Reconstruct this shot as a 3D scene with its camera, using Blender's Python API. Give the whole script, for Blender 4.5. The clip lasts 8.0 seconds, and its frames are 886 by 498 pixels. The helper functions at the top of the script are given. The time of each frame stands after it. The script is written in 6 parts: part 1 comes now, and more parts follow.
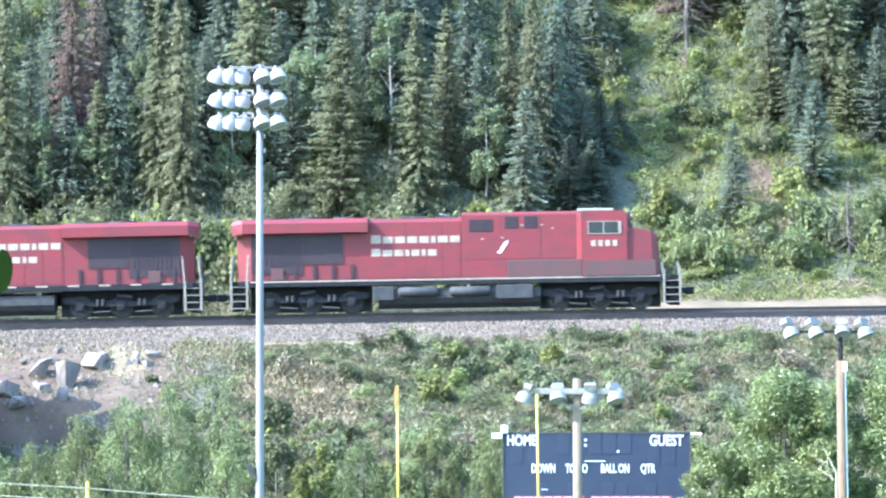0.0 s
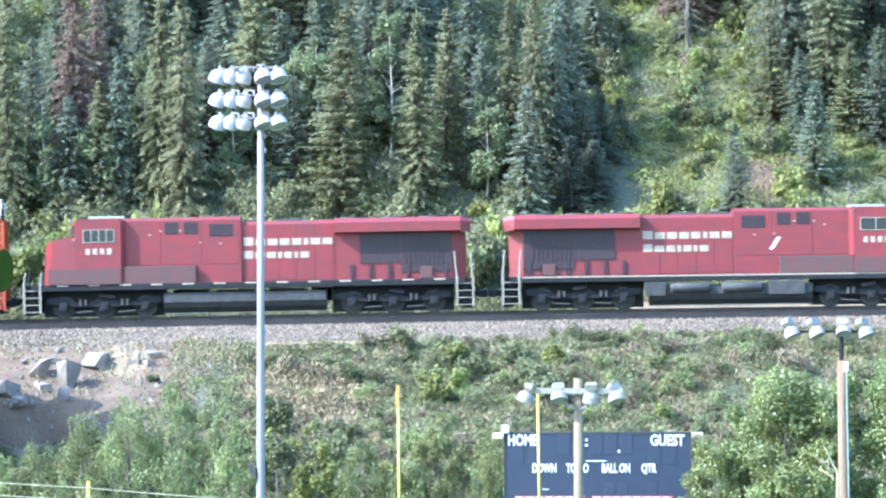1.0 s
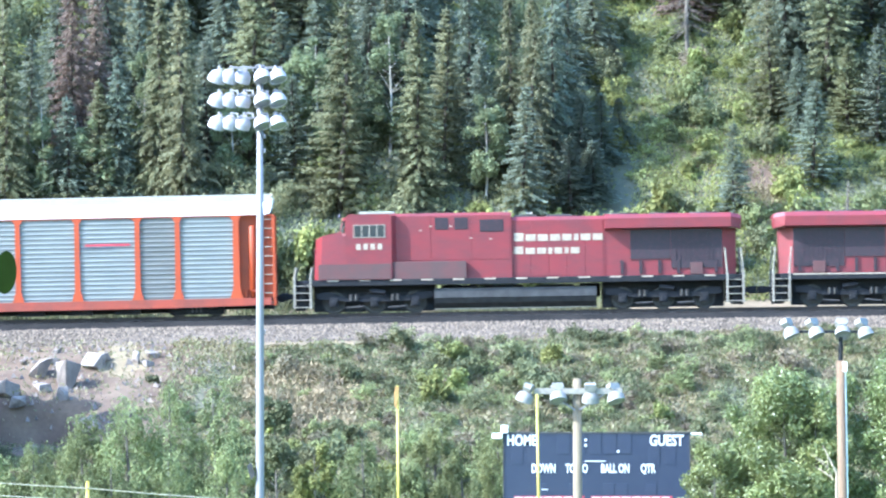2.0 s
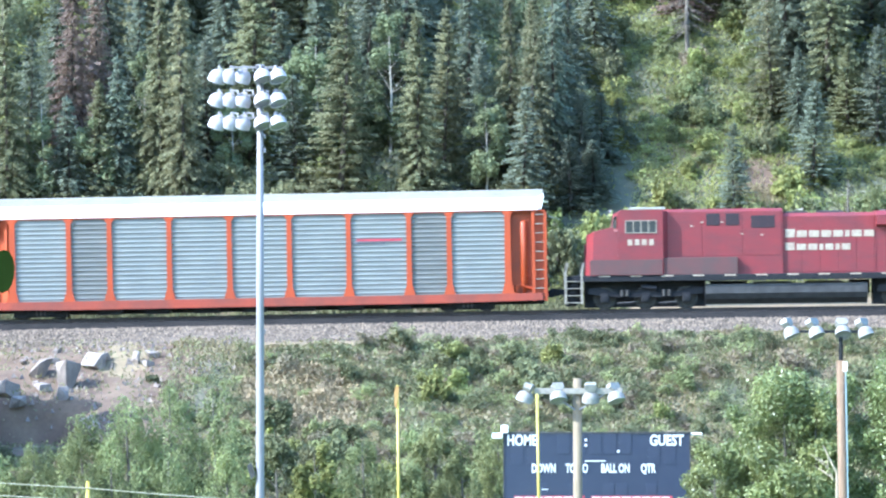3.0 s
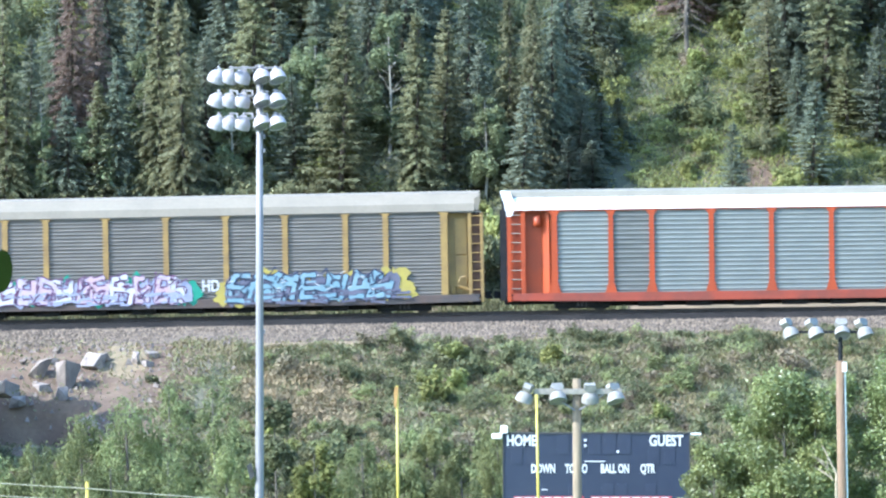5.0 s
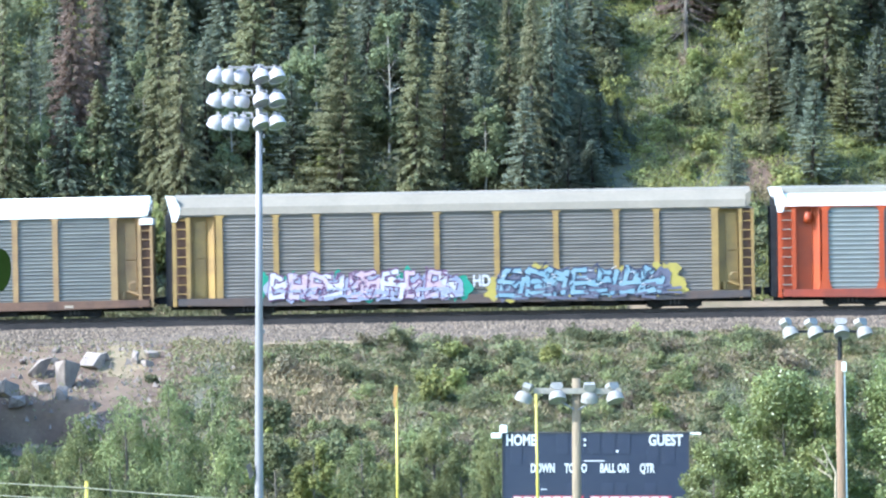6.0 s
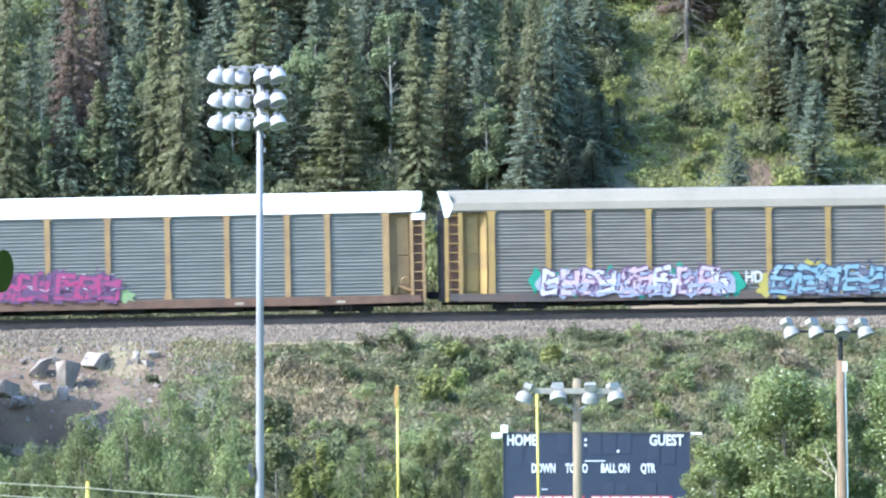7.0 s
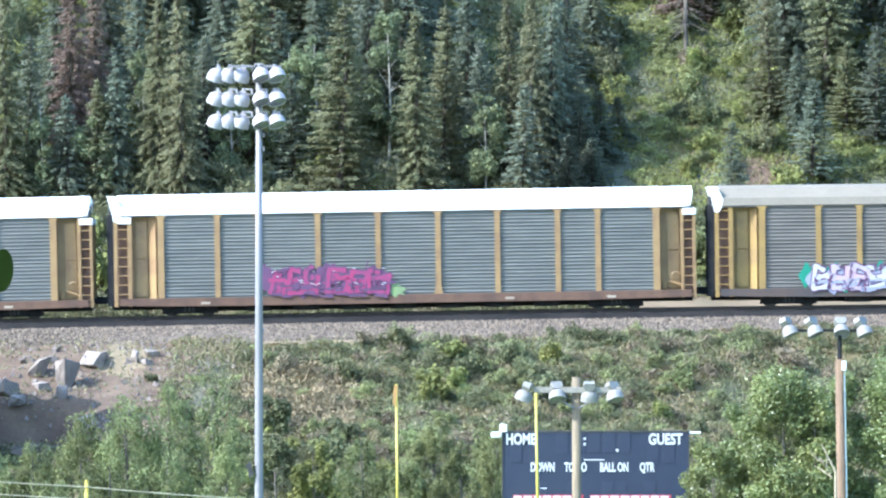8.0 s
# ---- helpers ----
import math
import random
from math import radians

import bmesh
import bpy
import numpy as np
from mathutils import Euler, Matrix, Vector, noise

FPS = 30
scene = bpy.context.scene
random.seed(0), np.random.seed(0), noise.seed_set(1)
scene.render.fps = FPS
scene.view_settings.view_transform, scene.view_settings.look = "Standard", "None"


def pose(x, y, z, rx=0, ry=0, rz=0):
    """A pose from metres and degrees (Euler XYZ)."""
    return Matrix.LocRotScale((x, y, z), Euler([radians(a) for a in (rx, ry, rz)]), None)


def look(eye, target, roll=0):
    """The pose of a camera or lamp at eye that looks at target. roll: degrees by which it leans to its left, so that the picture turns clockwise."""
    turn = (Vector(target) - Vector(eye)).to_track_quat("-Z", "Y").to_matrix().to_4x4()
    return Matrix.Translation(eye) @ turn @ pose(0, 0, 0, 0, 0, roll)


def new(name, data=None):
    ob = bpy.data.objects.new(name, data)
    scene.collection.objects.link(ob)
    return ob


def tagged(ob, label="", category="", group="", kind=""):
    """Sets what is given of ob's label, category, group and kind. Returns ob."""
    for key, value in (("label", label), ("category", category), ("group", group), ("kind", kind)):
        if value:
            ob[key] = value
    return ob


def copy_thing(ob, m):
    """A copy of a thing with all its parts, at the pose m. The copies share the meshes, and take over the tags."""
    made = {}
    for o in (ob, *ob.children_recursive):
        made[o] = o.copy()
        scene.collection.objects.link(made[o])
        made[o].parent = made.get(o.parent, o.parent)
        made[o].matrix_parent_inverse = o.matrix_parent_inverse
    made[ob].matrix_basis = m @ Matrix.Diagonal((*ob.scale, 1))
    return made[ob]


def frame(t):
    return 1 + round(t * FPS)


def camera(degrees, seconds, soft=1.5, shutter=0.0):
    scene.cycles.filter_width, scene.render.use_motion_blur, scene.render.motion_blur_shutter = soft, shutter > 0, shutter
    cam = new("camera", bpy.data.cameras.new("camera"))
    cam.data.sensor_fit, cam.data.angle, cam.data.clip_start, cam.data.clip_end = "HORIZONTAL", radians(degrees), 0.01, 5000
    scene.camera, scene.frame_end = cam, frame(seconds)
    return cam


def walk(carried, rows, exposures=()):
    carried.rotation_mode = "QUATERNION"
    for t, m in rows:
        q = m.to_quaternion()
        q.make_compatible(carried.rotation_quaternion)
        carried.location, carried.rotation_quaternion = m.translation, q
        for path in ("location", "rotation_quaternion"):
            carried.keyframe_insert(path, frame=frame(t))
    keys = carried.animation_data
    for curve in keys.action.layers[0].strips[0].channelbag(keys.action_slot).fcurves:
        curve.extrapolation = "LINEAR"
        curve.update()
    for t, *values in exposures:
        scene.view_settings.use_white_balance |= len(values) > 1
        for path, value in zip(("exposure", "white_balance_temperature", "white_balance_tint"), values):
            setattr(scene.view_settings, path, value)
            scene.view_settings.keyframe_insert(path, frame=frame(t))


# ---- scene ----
# ---- camera: a tripod across the playing field, long lens ----
cam = camera(8.1, 8.0, soft=2.2, shutter=0.2)
EYE = (0, 0, 17)
F = 300 / 11073  # metres of aim at the track for one unit of sway


def aim(dx, dy):
    return look(EYE, (-dx * F, 300, 17 + dy * F))


walk(cam, [
    (0.0, aim(0.0, 0.0)), (0.5, aim(0.7, 1.4)), (1.0, aim(1.6, -0.3)), (1.5, aim(0.2, 0.1)), (3.0, aim(0.5, -0.2)),
    (3.5, aim(1.0, 0.6)), (4.0, aim(0.8, 0.0)), (4.5, aim(0.3, 0.7)), (6.0, aim(-1.4, -0.4)), (6.5, aim(-1.0, 0.2)),
    (7.0, aim(0.1, -0.3)), (7.5, aim(-0.8, -1.9)), (8.0, aim(-1.6, -2.2))],
     exposures=[(0.0, 2.59, 5060, 7), (1.6, 2.56, 5070, 7), (3.0, 2.40, 5110, 7), (3.7, 2.14, 5270, 7), (8.0, 2.11, 5310, 7)])

# ---- light: afternoon sun from the rear of the train, high and half towards the camera ----
SUN = Vector((-0.98, -0.39, 0.86)).normalized()
world = bpy.data.worlds.new("sky")
scene.world = world
world.use_nodes = True
wn = world.node_tree.nodes
sky = wn.new("ShaderNodeTexSky")
sky.sky_type = "NISHITA"
sky.sun_disc = False
sky.sun_elevation = math.asin(SUN.z)
sky.sun_rotation = math.atan2(SUN.x, SUN.y)
sky.air_density, sky.dust_density, sky.ozone_density = 1.8, 2.2, 6.0
world.node_tree.links.new(sky.outputs[0], wn["Background"].inputs[0])
wn["Background"].inputs[1].default_value = 0.15
sun = new("sun", bpy.data.lights.new("sun", "SUN"))
sun.data.energy, sun.data.angle, sun.data.color = 2.75, radians(0.55), (1.0, 0.94, 0.83)
sun.matrix_world = look(SUN * 400, (0, 0, 0))


# ---- materials ----
def shade(name, colour, rough=0.6, metal=0.0, second=None, scale=3.0, amount=0.5, grain=40.0, bump=0.0, stretch=(1, 1, 1), spec=0.5, vary=0.0, speck=0.28):
    """A surface with stains at one scale and grain at a finer one, in the thing's own space."""
    m = bpy.data.materials.new(name)
    m.use_nodes = True
    n, l = m.node_tree.nodes, m.node_tree.links
    b = n["Principled BSDF"]
    b.inputs["Roughness"].default_value, b.inputs["Metallic"].default_value = rough, metal
    b.inputs["Specular IOR Level"].default_value = spec
    co, mp = n.new("ShaderNodeTexCoord"), n.new("ShaderNodeMapping")
    mp.inputs["Scale"].default_value = stretch
    l.new(co.outputs["Object"], mp.inputs[0])
    big, fine = n.new("ShaderNodeTexNoise"), n.new("ShaderNodeTexNoise")
    big.inputs["Scale"].default_value, fine.inputs["Scale"].default_value = scale, grain
    big.inputs["Detail"].default_value = 6
    for t in (big, fine):
        l.new(mp.outputs[0], t.inputs["Vector"])
    ramp = n.new("ShaderNodeMapRange")
    ramp.inputs[1].default_value, ramp.inputs[2].default_value = 0.38, 0.66
    ramp.inputs[4].default_value = amount
    l.new(big.outputs[0], ramp.inputs[0])
    mix = n.new("ShaderNodeMix")
    mix.data_type = "RGBA"
    second = second or [c * 0.6 for c in colour]
    mix.inputs[6].default_value, mix.inputs[7].default_value = (*colour, 1), (*second, 1)
    l.new(ramp.outputs[0], mix.inputs[0])
    grey = n.new("ShaderNodeMapRange")
    grey.inputs[3].default_value, grey.inputs[4].default_value = 1 - speck, 1 + speck
    l.new(fine.outputs[0], grey.inputs[0])
    mul = n.new("ShaderNodeMix")
    mul.data_type, mul.blend_type = "RGBA", "MULTIPLY"
    mul.inputs[0].default_value = 1
    l.new(mix.outputs[2], mul.inputs[6])
    l.new(grey.outputs[0], mul.inputs[7])
    out = mul.outputs[2]
    if vary:
        info, hsv, rng = n.new("ShaderNodeObjectInfo"), n.new("ShaderNodeHueSaturation"), n.new("ShaderNodeMapRange")
        rng.inputs[3].default_value, rng.inputs[4].default_value = 1 - vary, 1 + vary
        l.new(info.outputs["Random"], rng.inputs[0])
        l.new(rng.outputs[0], hsv.inputs["Value"])
        l.new(out, hsv.inputs["Color"])
        out = hsv.outputs[0]
    l.new(out, b.inputs["Base Color"])
    if bump:
        bp = n.new("ShaderNodeBump")
        bp.inputs["Strength"].default_value, bp.inputs["Distance"].default_value = bump, 0.03
        l.new(fine.outputs[0], bp.inputs["Height"])
        l.new(bp.outputs[0], b.inputs["Normal"])
    return m


def foliage(name, dark, light, through_light=0.25, vary=0.25, rough=0.7, gloss=0.12):
    """Leaves or needles: every leaf a shade of its own, every plant a tint of its own, some light passing through."""
    m = bpy.data.materials.new(name)
    m.use_nodes = True
    n, l = m.node_tree.nodes, m.node_tree.links
    b, end = n["Principled BSDF"], n["Material Output"]
    b.inputs["Roughness"].default_value = rough
    b.inputs["Specular IOR Level"].default_value = gloss
    geo, info = n.new("ShaderNodeNewGeometry"), n.new("ShaderNodeObjectInfo")
    mix = n.new("ShaderNodeMix")
    mix.data_type = "RGBA"
    mix.inputs[6].default_value, mix.inputs[7].default_value = (*dark, 1), (*light, 1)
    near_mid = n.new("ShaderNodeMapRange")
    near_mid.inputs[3].default_value, near_mid.inputs[4].default_value = 0.15, 0.85
    l.new(geo.outputs["Random Per Island"], near_mid.inputs[0])
    l.new(near_mid.outputs[0], mix.inputs[0])
    hue, hsv, val = n.new("ShaderNodeMapRange"), n.new("ShaderNodeHueSaturation"), n.new("ShaderNodeMapRange")
    hue.inputs[3].default_value, hue.inputs[4].default_value = 0.480, 0.506
    val.inputs[3].default_value, val.inputs[4].default_value = 1 - vary, 1 + vary
    l.new(info.outputs["Random"], hue.inputs[0])
    wrap = n.new("ShaderNodeMath")
    wrap.operation = "PINGPONG"
    wrap.inputs[1].default_value = 0.13
    l.new(info.outputs["Random"], wrap.inputs[0])
    val.inputs[2].default_value = 0.13
    l.new(wrap.outputs[0], val.inputs[0])
    drift, dm, both = n.new("ShaderNodeTexNoise"), n.new("ShaderNodeMapRange"), n.new("ShaderNodeMath")
    drift.inputs["Scale"].default_value = 0.55
    l.new(geo.outputs["Position"], drift.inputs["Vector"])
    dm.inputs[1].default_value, dm.inputs[2].default_value = 0.3, 0.7
    dm.inputs[3].default_value, dm.inputs[4].default_value = 0.72, 1.28
    l.new(drift.outputs[0], dm.inputs[0])
    both.operation = "MULTIPLY"
    l.new(val.outputs[0], both.inputs[0])
    l.new(dm.outputs[0], both.inputs[1])
    l.new(hue.outputs[0], hsv.inputs["Hue"])
    l.new(both.outputs[0], hsv.inputs["Value"])
    l.new(mix.outputs[2], hsv.inputs["Color"])
    l.new(hsv.outputs[0], b.inputs["Base Color"])
    tr, add = n.new("ShaderNodeBsdfTranslucent"), n.new("ShaderNodeMixShader")
    add.inputs[0].default_value = through_light
    l.new(hsv.outputs[0], tr.inputs[0])
    l.new(b.outputs[0], add.inputs[1])
    l.new(tr.outputs[0], add.inputs[2])
    l.new(add.outputs[0], end.inputs[0])
    return m


RED = shade("red_paint", (0.170, 0.020, 0.024), 0.5, second=(0.116, 0.023, 0.027), scale=0.9, amount=0.8, grain=9, stretch=(1, 1, 2.2), speck=0.14)
RED_DUSTY = shade("dusty_red_paint", (0.090, 0.036, 0.034), 0.8, second=(0.066, 0.040, 0.037), scale=1.4, amount=0.8, grain=12, speck=0.12)
CREAM = shade("cream_paint", (0.360, 0.306, 0.225), 0.6, second=(0.234, 0.162, 0.126), scale=6, amount=0.7, grain=30, speck=0.12)
WHITE = shade("white_paint", (0.80, 0.80, 0.78), 0.5, second=(0.62, 0.61, 0.58), scale=2, amount=0.5, grain=20)
BLACK = shade("black_running_gear", (0.009, 0.009, 0.012), 0.75, second=(0.020, 0.019, 0.019), scale=3, amount=0.6, grain=20, spec=0.3)
GREY_TANK = shade("dusty_grey_steel", (0.048, 0.046, 0.046), 0.75, second=(0.024, 0.023, 0.024), scale=2.5, amount=0.8, grain=18)
# dark grille colour, its maroon also painting the shade below the radiator wing
GRILLE_AND_SHADE = shade("grille_and_wing_shade", (0.020, 0.012, 0.016), 0.6, second=(0.045, 0.016, 0.022), scale=5, amount=0.6, grain=30)
STEEL = shade("worn_wheel_steel", (0.05, 0.045, 0.042), 0.6, 0.3, second=(0.03, 0.026, 0.023), scale=6, amount=0.7)
RAIL = shade("rusty_rail", (0.050, 0.036, 0.030), 0.7, 0.1, second=(0.032, 0.024, 0.02), scale=5, amount=0.7)
TIE = shade("creosoted_tie", (0.045, 0.036, 0.031), 0.95, second=(0.028, 0.023, 0.02), scale=4, amount=0.8, grain=50, bump=0.3, vary=0.3)
GLASS = shade("dark_cab_glass", (0.02, 0.025, 0.03), 0.08, second=(0.03, 0.035, 0.04), spec=0.8)
HANDRAIL = shade("pale_handrail", (0.255, 0.225, 0.178), 0.6, second=(0.145, 0.126, 0.102), scale=8, amount=0.7)
GALV = shade("galvanised_steel", (0.205, 0.190, 0.198), 0.5, 0.0, second=(0.160, 0.149, 0.160), scale=3, amount=0.6, grain=30, stretch=(1, 1, 0.2), speck=0.12)
LAMP_SHELL = shade("spun_aluminium", (0.325, 0.294, 0.305), 0.5, 0.0, second=(0.255, 0.232, 0.250), scale=6, amount=0.5, speck=0.12)
OLD_SHELL = shade("dull_aluminium", (0.235, 0.218, 0.195), 0.6, 0.0, second=(0.160, 0.150, 0.138), scale=6, amount=0.6)
LAMP_GLASS = shade("lamp_lens", (0.20, 0.175, 0.215), 0.15, second=(0.16, 0.14, 0.175), scale=5)
WOOD_POLE = shade("weathered_pole", (0.215, 0.165, 0.105), 0.85, second=(0.13, 0.098, 0.062), scale=2.2, amount=0.8, grain=26, bump=0.4, stretch=(6, 6, 0.35))
ORANGE_POLE = shade("orange_brown_pole", (0.20, 0.128, 0.074), 0.85, second=(0.105, 0.066, 0.042), scale=1.4, amount=0.9, grain=26, bump=0.5, stretch=(6, 6, 0.35))
ARM_WOOD = shade("grey_crossarm", (0.27, 0.24, 0.20), 0.85, second=(0.18, 0.16, 0.135), scale=4, amount=0.7, grain=30)
YELLOW = shade("yellow_enamel", (0.400, 0.325, 0.050), 0.45, second=(0.320, 0.250, 0.046), scale=3, amount=0.5)
RIBBON = shade("faded_ochre_ribbon", (0.42, 0.24, 0.08), 0.85)
BOARD = shade("navy_board", (0.017, 0.023, 0.047), 0.55, second=(0.024, 0.030, 0.053), scale=1.5, amount=0.6)
BOARD_DARK = shade("digit_panel", (0.024, 0.029, 0.054), 0.45, second=(0.021, 0.026, 0.050), scale=3)
LETTER = shade("white_lettering", (0.558, 0.549, 0.558), 0.5, second=(0.450, 0.441, 0.450))
LETTER_RED = shade("red_outlined_lettering", (0.40, 0.05, 0.07), 0.5)
CABLE = shade("pale_cable", (0.33, 0.30, 0.21), 0.6)
ROCK = shade("pale_limestone", (0.245, 0.200, 0.170), 0.9, second=(0.150, 0.122, 0.106), scale=1.6, amount=0.9, grain=12, bump=0.8, vary=0.15)
BALLAST = shade("ballast_stone", (0.120, 0.090, 0.068), 0.9, second=(0.080, 0.061, 0.047), scale=0.5, amount=0.7, grain=9, bump=0.8)
BARK = shade("spruce_bark", (0.095, 0.072, 0.056), 0.9, second=(0.055, 0.043, 0.035), scale=4, amount=0.8, grain=30, stretch=(3, 3, 0.5))
PALE_BARK = shade("pale_aspen_bark", (0.12, 0.10, 0.08), 0.85, second=(0.07, 0.06, 0.048), scale=3, amount=0.7, grain=20)
ASPEN_BARK = shade("aspen_bark", (0.36, 0.33, 0.28), 0.85, second=(0.22, 0.20, 0.17), scale=3, amount=0.6, grain=20)
DEAD_WOOD = shade("dead_grey_wood", (0.13, 0.108, 0.085), 0.9, second=(0.08, 0.066, 0.053), scale=3, amount=0.8)
BODY_GREY = shade("grey_corrugated_steel", (0.132, 0.130, 0.118), 0.5, 0.1, second=(0.094, 0.094, 0.087), scale=0.8, amount=0.8, grain=7, stretch=(0.6, 1, 3.2), speck=0.16)
BODY_BLUE = shade("pale_galvanised_panel", (0.172, 0.178, 0.164), 0.5, 0.1, second=(0.138, 0.144, 0.136), scale=0.8, amount=0.6, grain=7, stretch=(1, 1, 2), speck=0.12)
BODY_DULL = shade("sooty_galvanised_panel", (0.128, 0.113, 0.098), 0.65, 0.0, second=(0.088, 0.078, 0.068), scale=0.8, amount=0.8, grain=7, stretch=(0.6, 1, 3.2), speck=0.16)
ORANGE_SILL = shade("grimy_orange_paint", (0.26, 0.042, 0.018), 0.6, second=(0.15, 0.038, 0.024), scale=0.9, amount=0.8, grain=12, speck=0.15)
ORANGE = shade("orange_red_paint", (0.335, 0.048, 0.006), 0.5, second=(0.245, 0.040, 0.010), scale=1.2, amount=0.7, grain=12, speck=0.12)
GOLD = shade("golden_yellow_paint", (0.280, 0.178, 0.052), 0.55, second=(0.190, 0.116, 0.044), scale=1.2, amount=0.8, grain=12, speck=0.12)
OCHRE = shade("ochre_paint", (0.285, 0.180, 0.074), 0.55, second=(0.199, 0.114, 0.055), scale=1.2, amount=0.8, grain=12, speck=0.12)
RUST_AND_RECESS = shade("rusty_sill_and_recess_brown", (0.125, 0.068, 0.042), 0.8, second=(0.075, 0.042, 0.03), scale=1.5, amount=0.8, grain=14)
ROOF_WHITE = shade("white_roof_steel", (0.83, 0.83, 0.82), 0.5, second=(0.72, 0.71, 0.70), scale=0.6, amount=0.5, grain=6, speck=0.12)
ROOF_GREY = shade("dusty_roof_steel", (0.200, 0.169, 0.128), 0.75, second=(0.160, 0.136, 0.104), scale=0.7, amount=0.6, grain=6, speck=0.12)
ROOF_TOP = shade("weathered_roof_top", (0.190, 0.172, 0.132), 0.8, second=(0.145, 0.130, 0.100), scale=0.7, amount=0.6, grain=6, speck=0.12)
SPRAY = {
    "pink": shade("pink_spray_paint", (0.27, 0.030, 0.105), 0.6, second=(0.19, 0.045, 0.12), scale=2, amount=0.7),
    "blush": shade("blush_spray_paint", (0.428, 0.289, 0.324), 0.6, second=(0.359, 0.347, 0.428), scale=1.5, amount=0.8),
    "lilac": shade("lilac_spray_paint", (0.243, 0.254, 0.359), 0.6, second=(0.289, 0.289, 0.347), scale=1.5, amount=0.8),
    "white": shade("white_spray_paint", (0.462, 0.456, 0.462), 0.6, second=(0.416, 0.382, 0.416), scale=2, amount=0.6),
    "teal": shade("teal_grey_spray_paint", (0.12, 0.155, 0.165), 0.6, second=(0.19, 0.20, 0.23), scale=2, amount=0.8),
    "green": shade("green_spray_paint", (0.017, 0.190, 0.116), 0.6, second=(0.035, 0.231, 0.162), scale=2, amount=0.7),
    "sky": shade("sky_blue_spray_paint", (0.155, 0.250, 0.305), 0.6, second=(0.21, 0.29, 0.33), scale=1.5, amount=0.8),
    "violet": shade("violet_spray_paint", (0.088, 0.086, 0.125), 0.6, second=(0.125, 0.118, 0.160), scale=1.5, amount=0.8),
    "navy": shade("navy_spray_paint", (0.023, 0.029, 0.058), 0.6, second=(0.046, 0.041, 0.081), scale=2, amount=0.6),
    "yellow": shade("yellow_spray_paint", (0.34, 0.27, 0.05), 0.6, second=(0.25, 0.20, 0.06), scale=2, amount=0.7),
    "mauve": shade("mauve_spray_paint", (0.115, 0.045, 0.105), 0.6, second=(0.075, 0.045, 0.095), scale=2, amount=0.7),
    "steel": shade("steel_blue_spray_paint", (0.090, 0.150, 0.205), 0.6, second=(0.100, 0.118, 0.175), scale=2, amount=0.7),
    "lime": shade("lime_spray_paint", (0.185, 0.260, 0.104), 0.6, second=(0.173, 0.208, 0.128), scale=2, amount=0.6),
}
# needle tones carry painted haze, pale and bluish; olive stays yellow for sunlit trees
NEEDLES = foliage("spruce_needles", (0.140, 0.166, 0.132), (0.206, 0.222, 0.150), 0.45, 0.18)
NEEDLES_OLIVE = foliage("olive_needles", (0.160, 0.168, 0.102), (0.248, 0.244, 0.126), 0.45, 0.18)
NEEDLES_BROWN = foliage("browned_needles", (0.170, 0.130, 0.100), (0.310, 0.240, 0.185), 0.45, 0.15)
LEAF = foliage("shrub_leaves", (0.090, 0.103, 0.055), (0.217, 0.214, 0.109), 0.35, 0.3)
LEAF_BRIGHT = foliage("bright_shrub_leaves", (0.133, 0.157, 0.052), (0.297, 0.300, 0.104), 0.35, 0.25)
LEAF_WILLOW = foliage("willow_leaves", (0.128, 0.146, 0.066), (0.260, 0.280, 0.122), 0.4, 0.25)
LEAF_ASPEN = foliage("aspen_leaves", (0.135, 0.162, 0.090), (0.215, 0.242, 0.124), 0.45, 0.15)
LEAF_POPLAR = foliage("poplar_leaves", (0.112, 0.142, 0.052), (0.270, 0.290, 0.112), 0.4, 0.08, 0.34, 0.45)
LEAF_DRY = foliage("dry_twigs", (0.140, 0.118, 0.074), (0.255, 0.215, 0.135), 0.15, 0.2)
GRASS = foliage("bank_grass", (0.117, 0.123, 0.052), (0.233, 0.210, 0.095), 0.3, 0.1)
STRAW = foliage("dry_grass", (0.180, 0.145, 0.084), (0.295, 0.240, 0.140), 0.2, 0.1)
SAND = shade("pale_sand", (0.200, 0.150, 0.086), 0.95, second=(0.155, 0.114, 0.066), scale=0.9, amount=0.8, grain=6, bump=0.7)
NEAR_LEAF = shade("near_leaf", (0.013, 0.022, 0.005), 1.0, second=(0.009, 0.016, 0.004), scale=30, spec=0.0)


# ---- mesh helpers ----
def mesh_of(name, verts, faces, mat):
    me = bpy.data.meshes.new(name)
    me.from_pydata(verts, [], faces)
    me.materials.append(mat)
    me.update()
    return me


def part(name, bm, mat, parent=None, label="", smooth=False):
    """Links a bmesh as one mesh object under a thing or a part."""
    me = bpy.data.meshes.new(name)
    bmesh.ops.recalc_face_normals(bm, faces=bm.faces)
    for f in bm.faces:
        f.smooth = smooth
    bm.to_mesh(me)
    bm.free()
    me.materials.append(mat)
    ob = new(name, me)
    ob.parent = parent
    return tagged(ob, label)


def box(bm, x0, x1, y0, y1, z0, z1, bevel=0.0):
    vs = bmesh.ops.create_cube(bm, size=1.0, matrix=Matrix.LocRotScale(
        ((x0 + x1) / 2, (y0 + y1) / 2, (z0 + z1) / 2), None, (abs(x1 - x0), abs(y1 - y0), abs(z1 - z0))))["verts"]
    if bevel:
        es = {e for v in vs for e in v.link_edges}
        bmesh.ops.bevel(bm, geom=list(es), offset=bevel, segments=2, affect="EDGES", profile=0.6)
    return bm


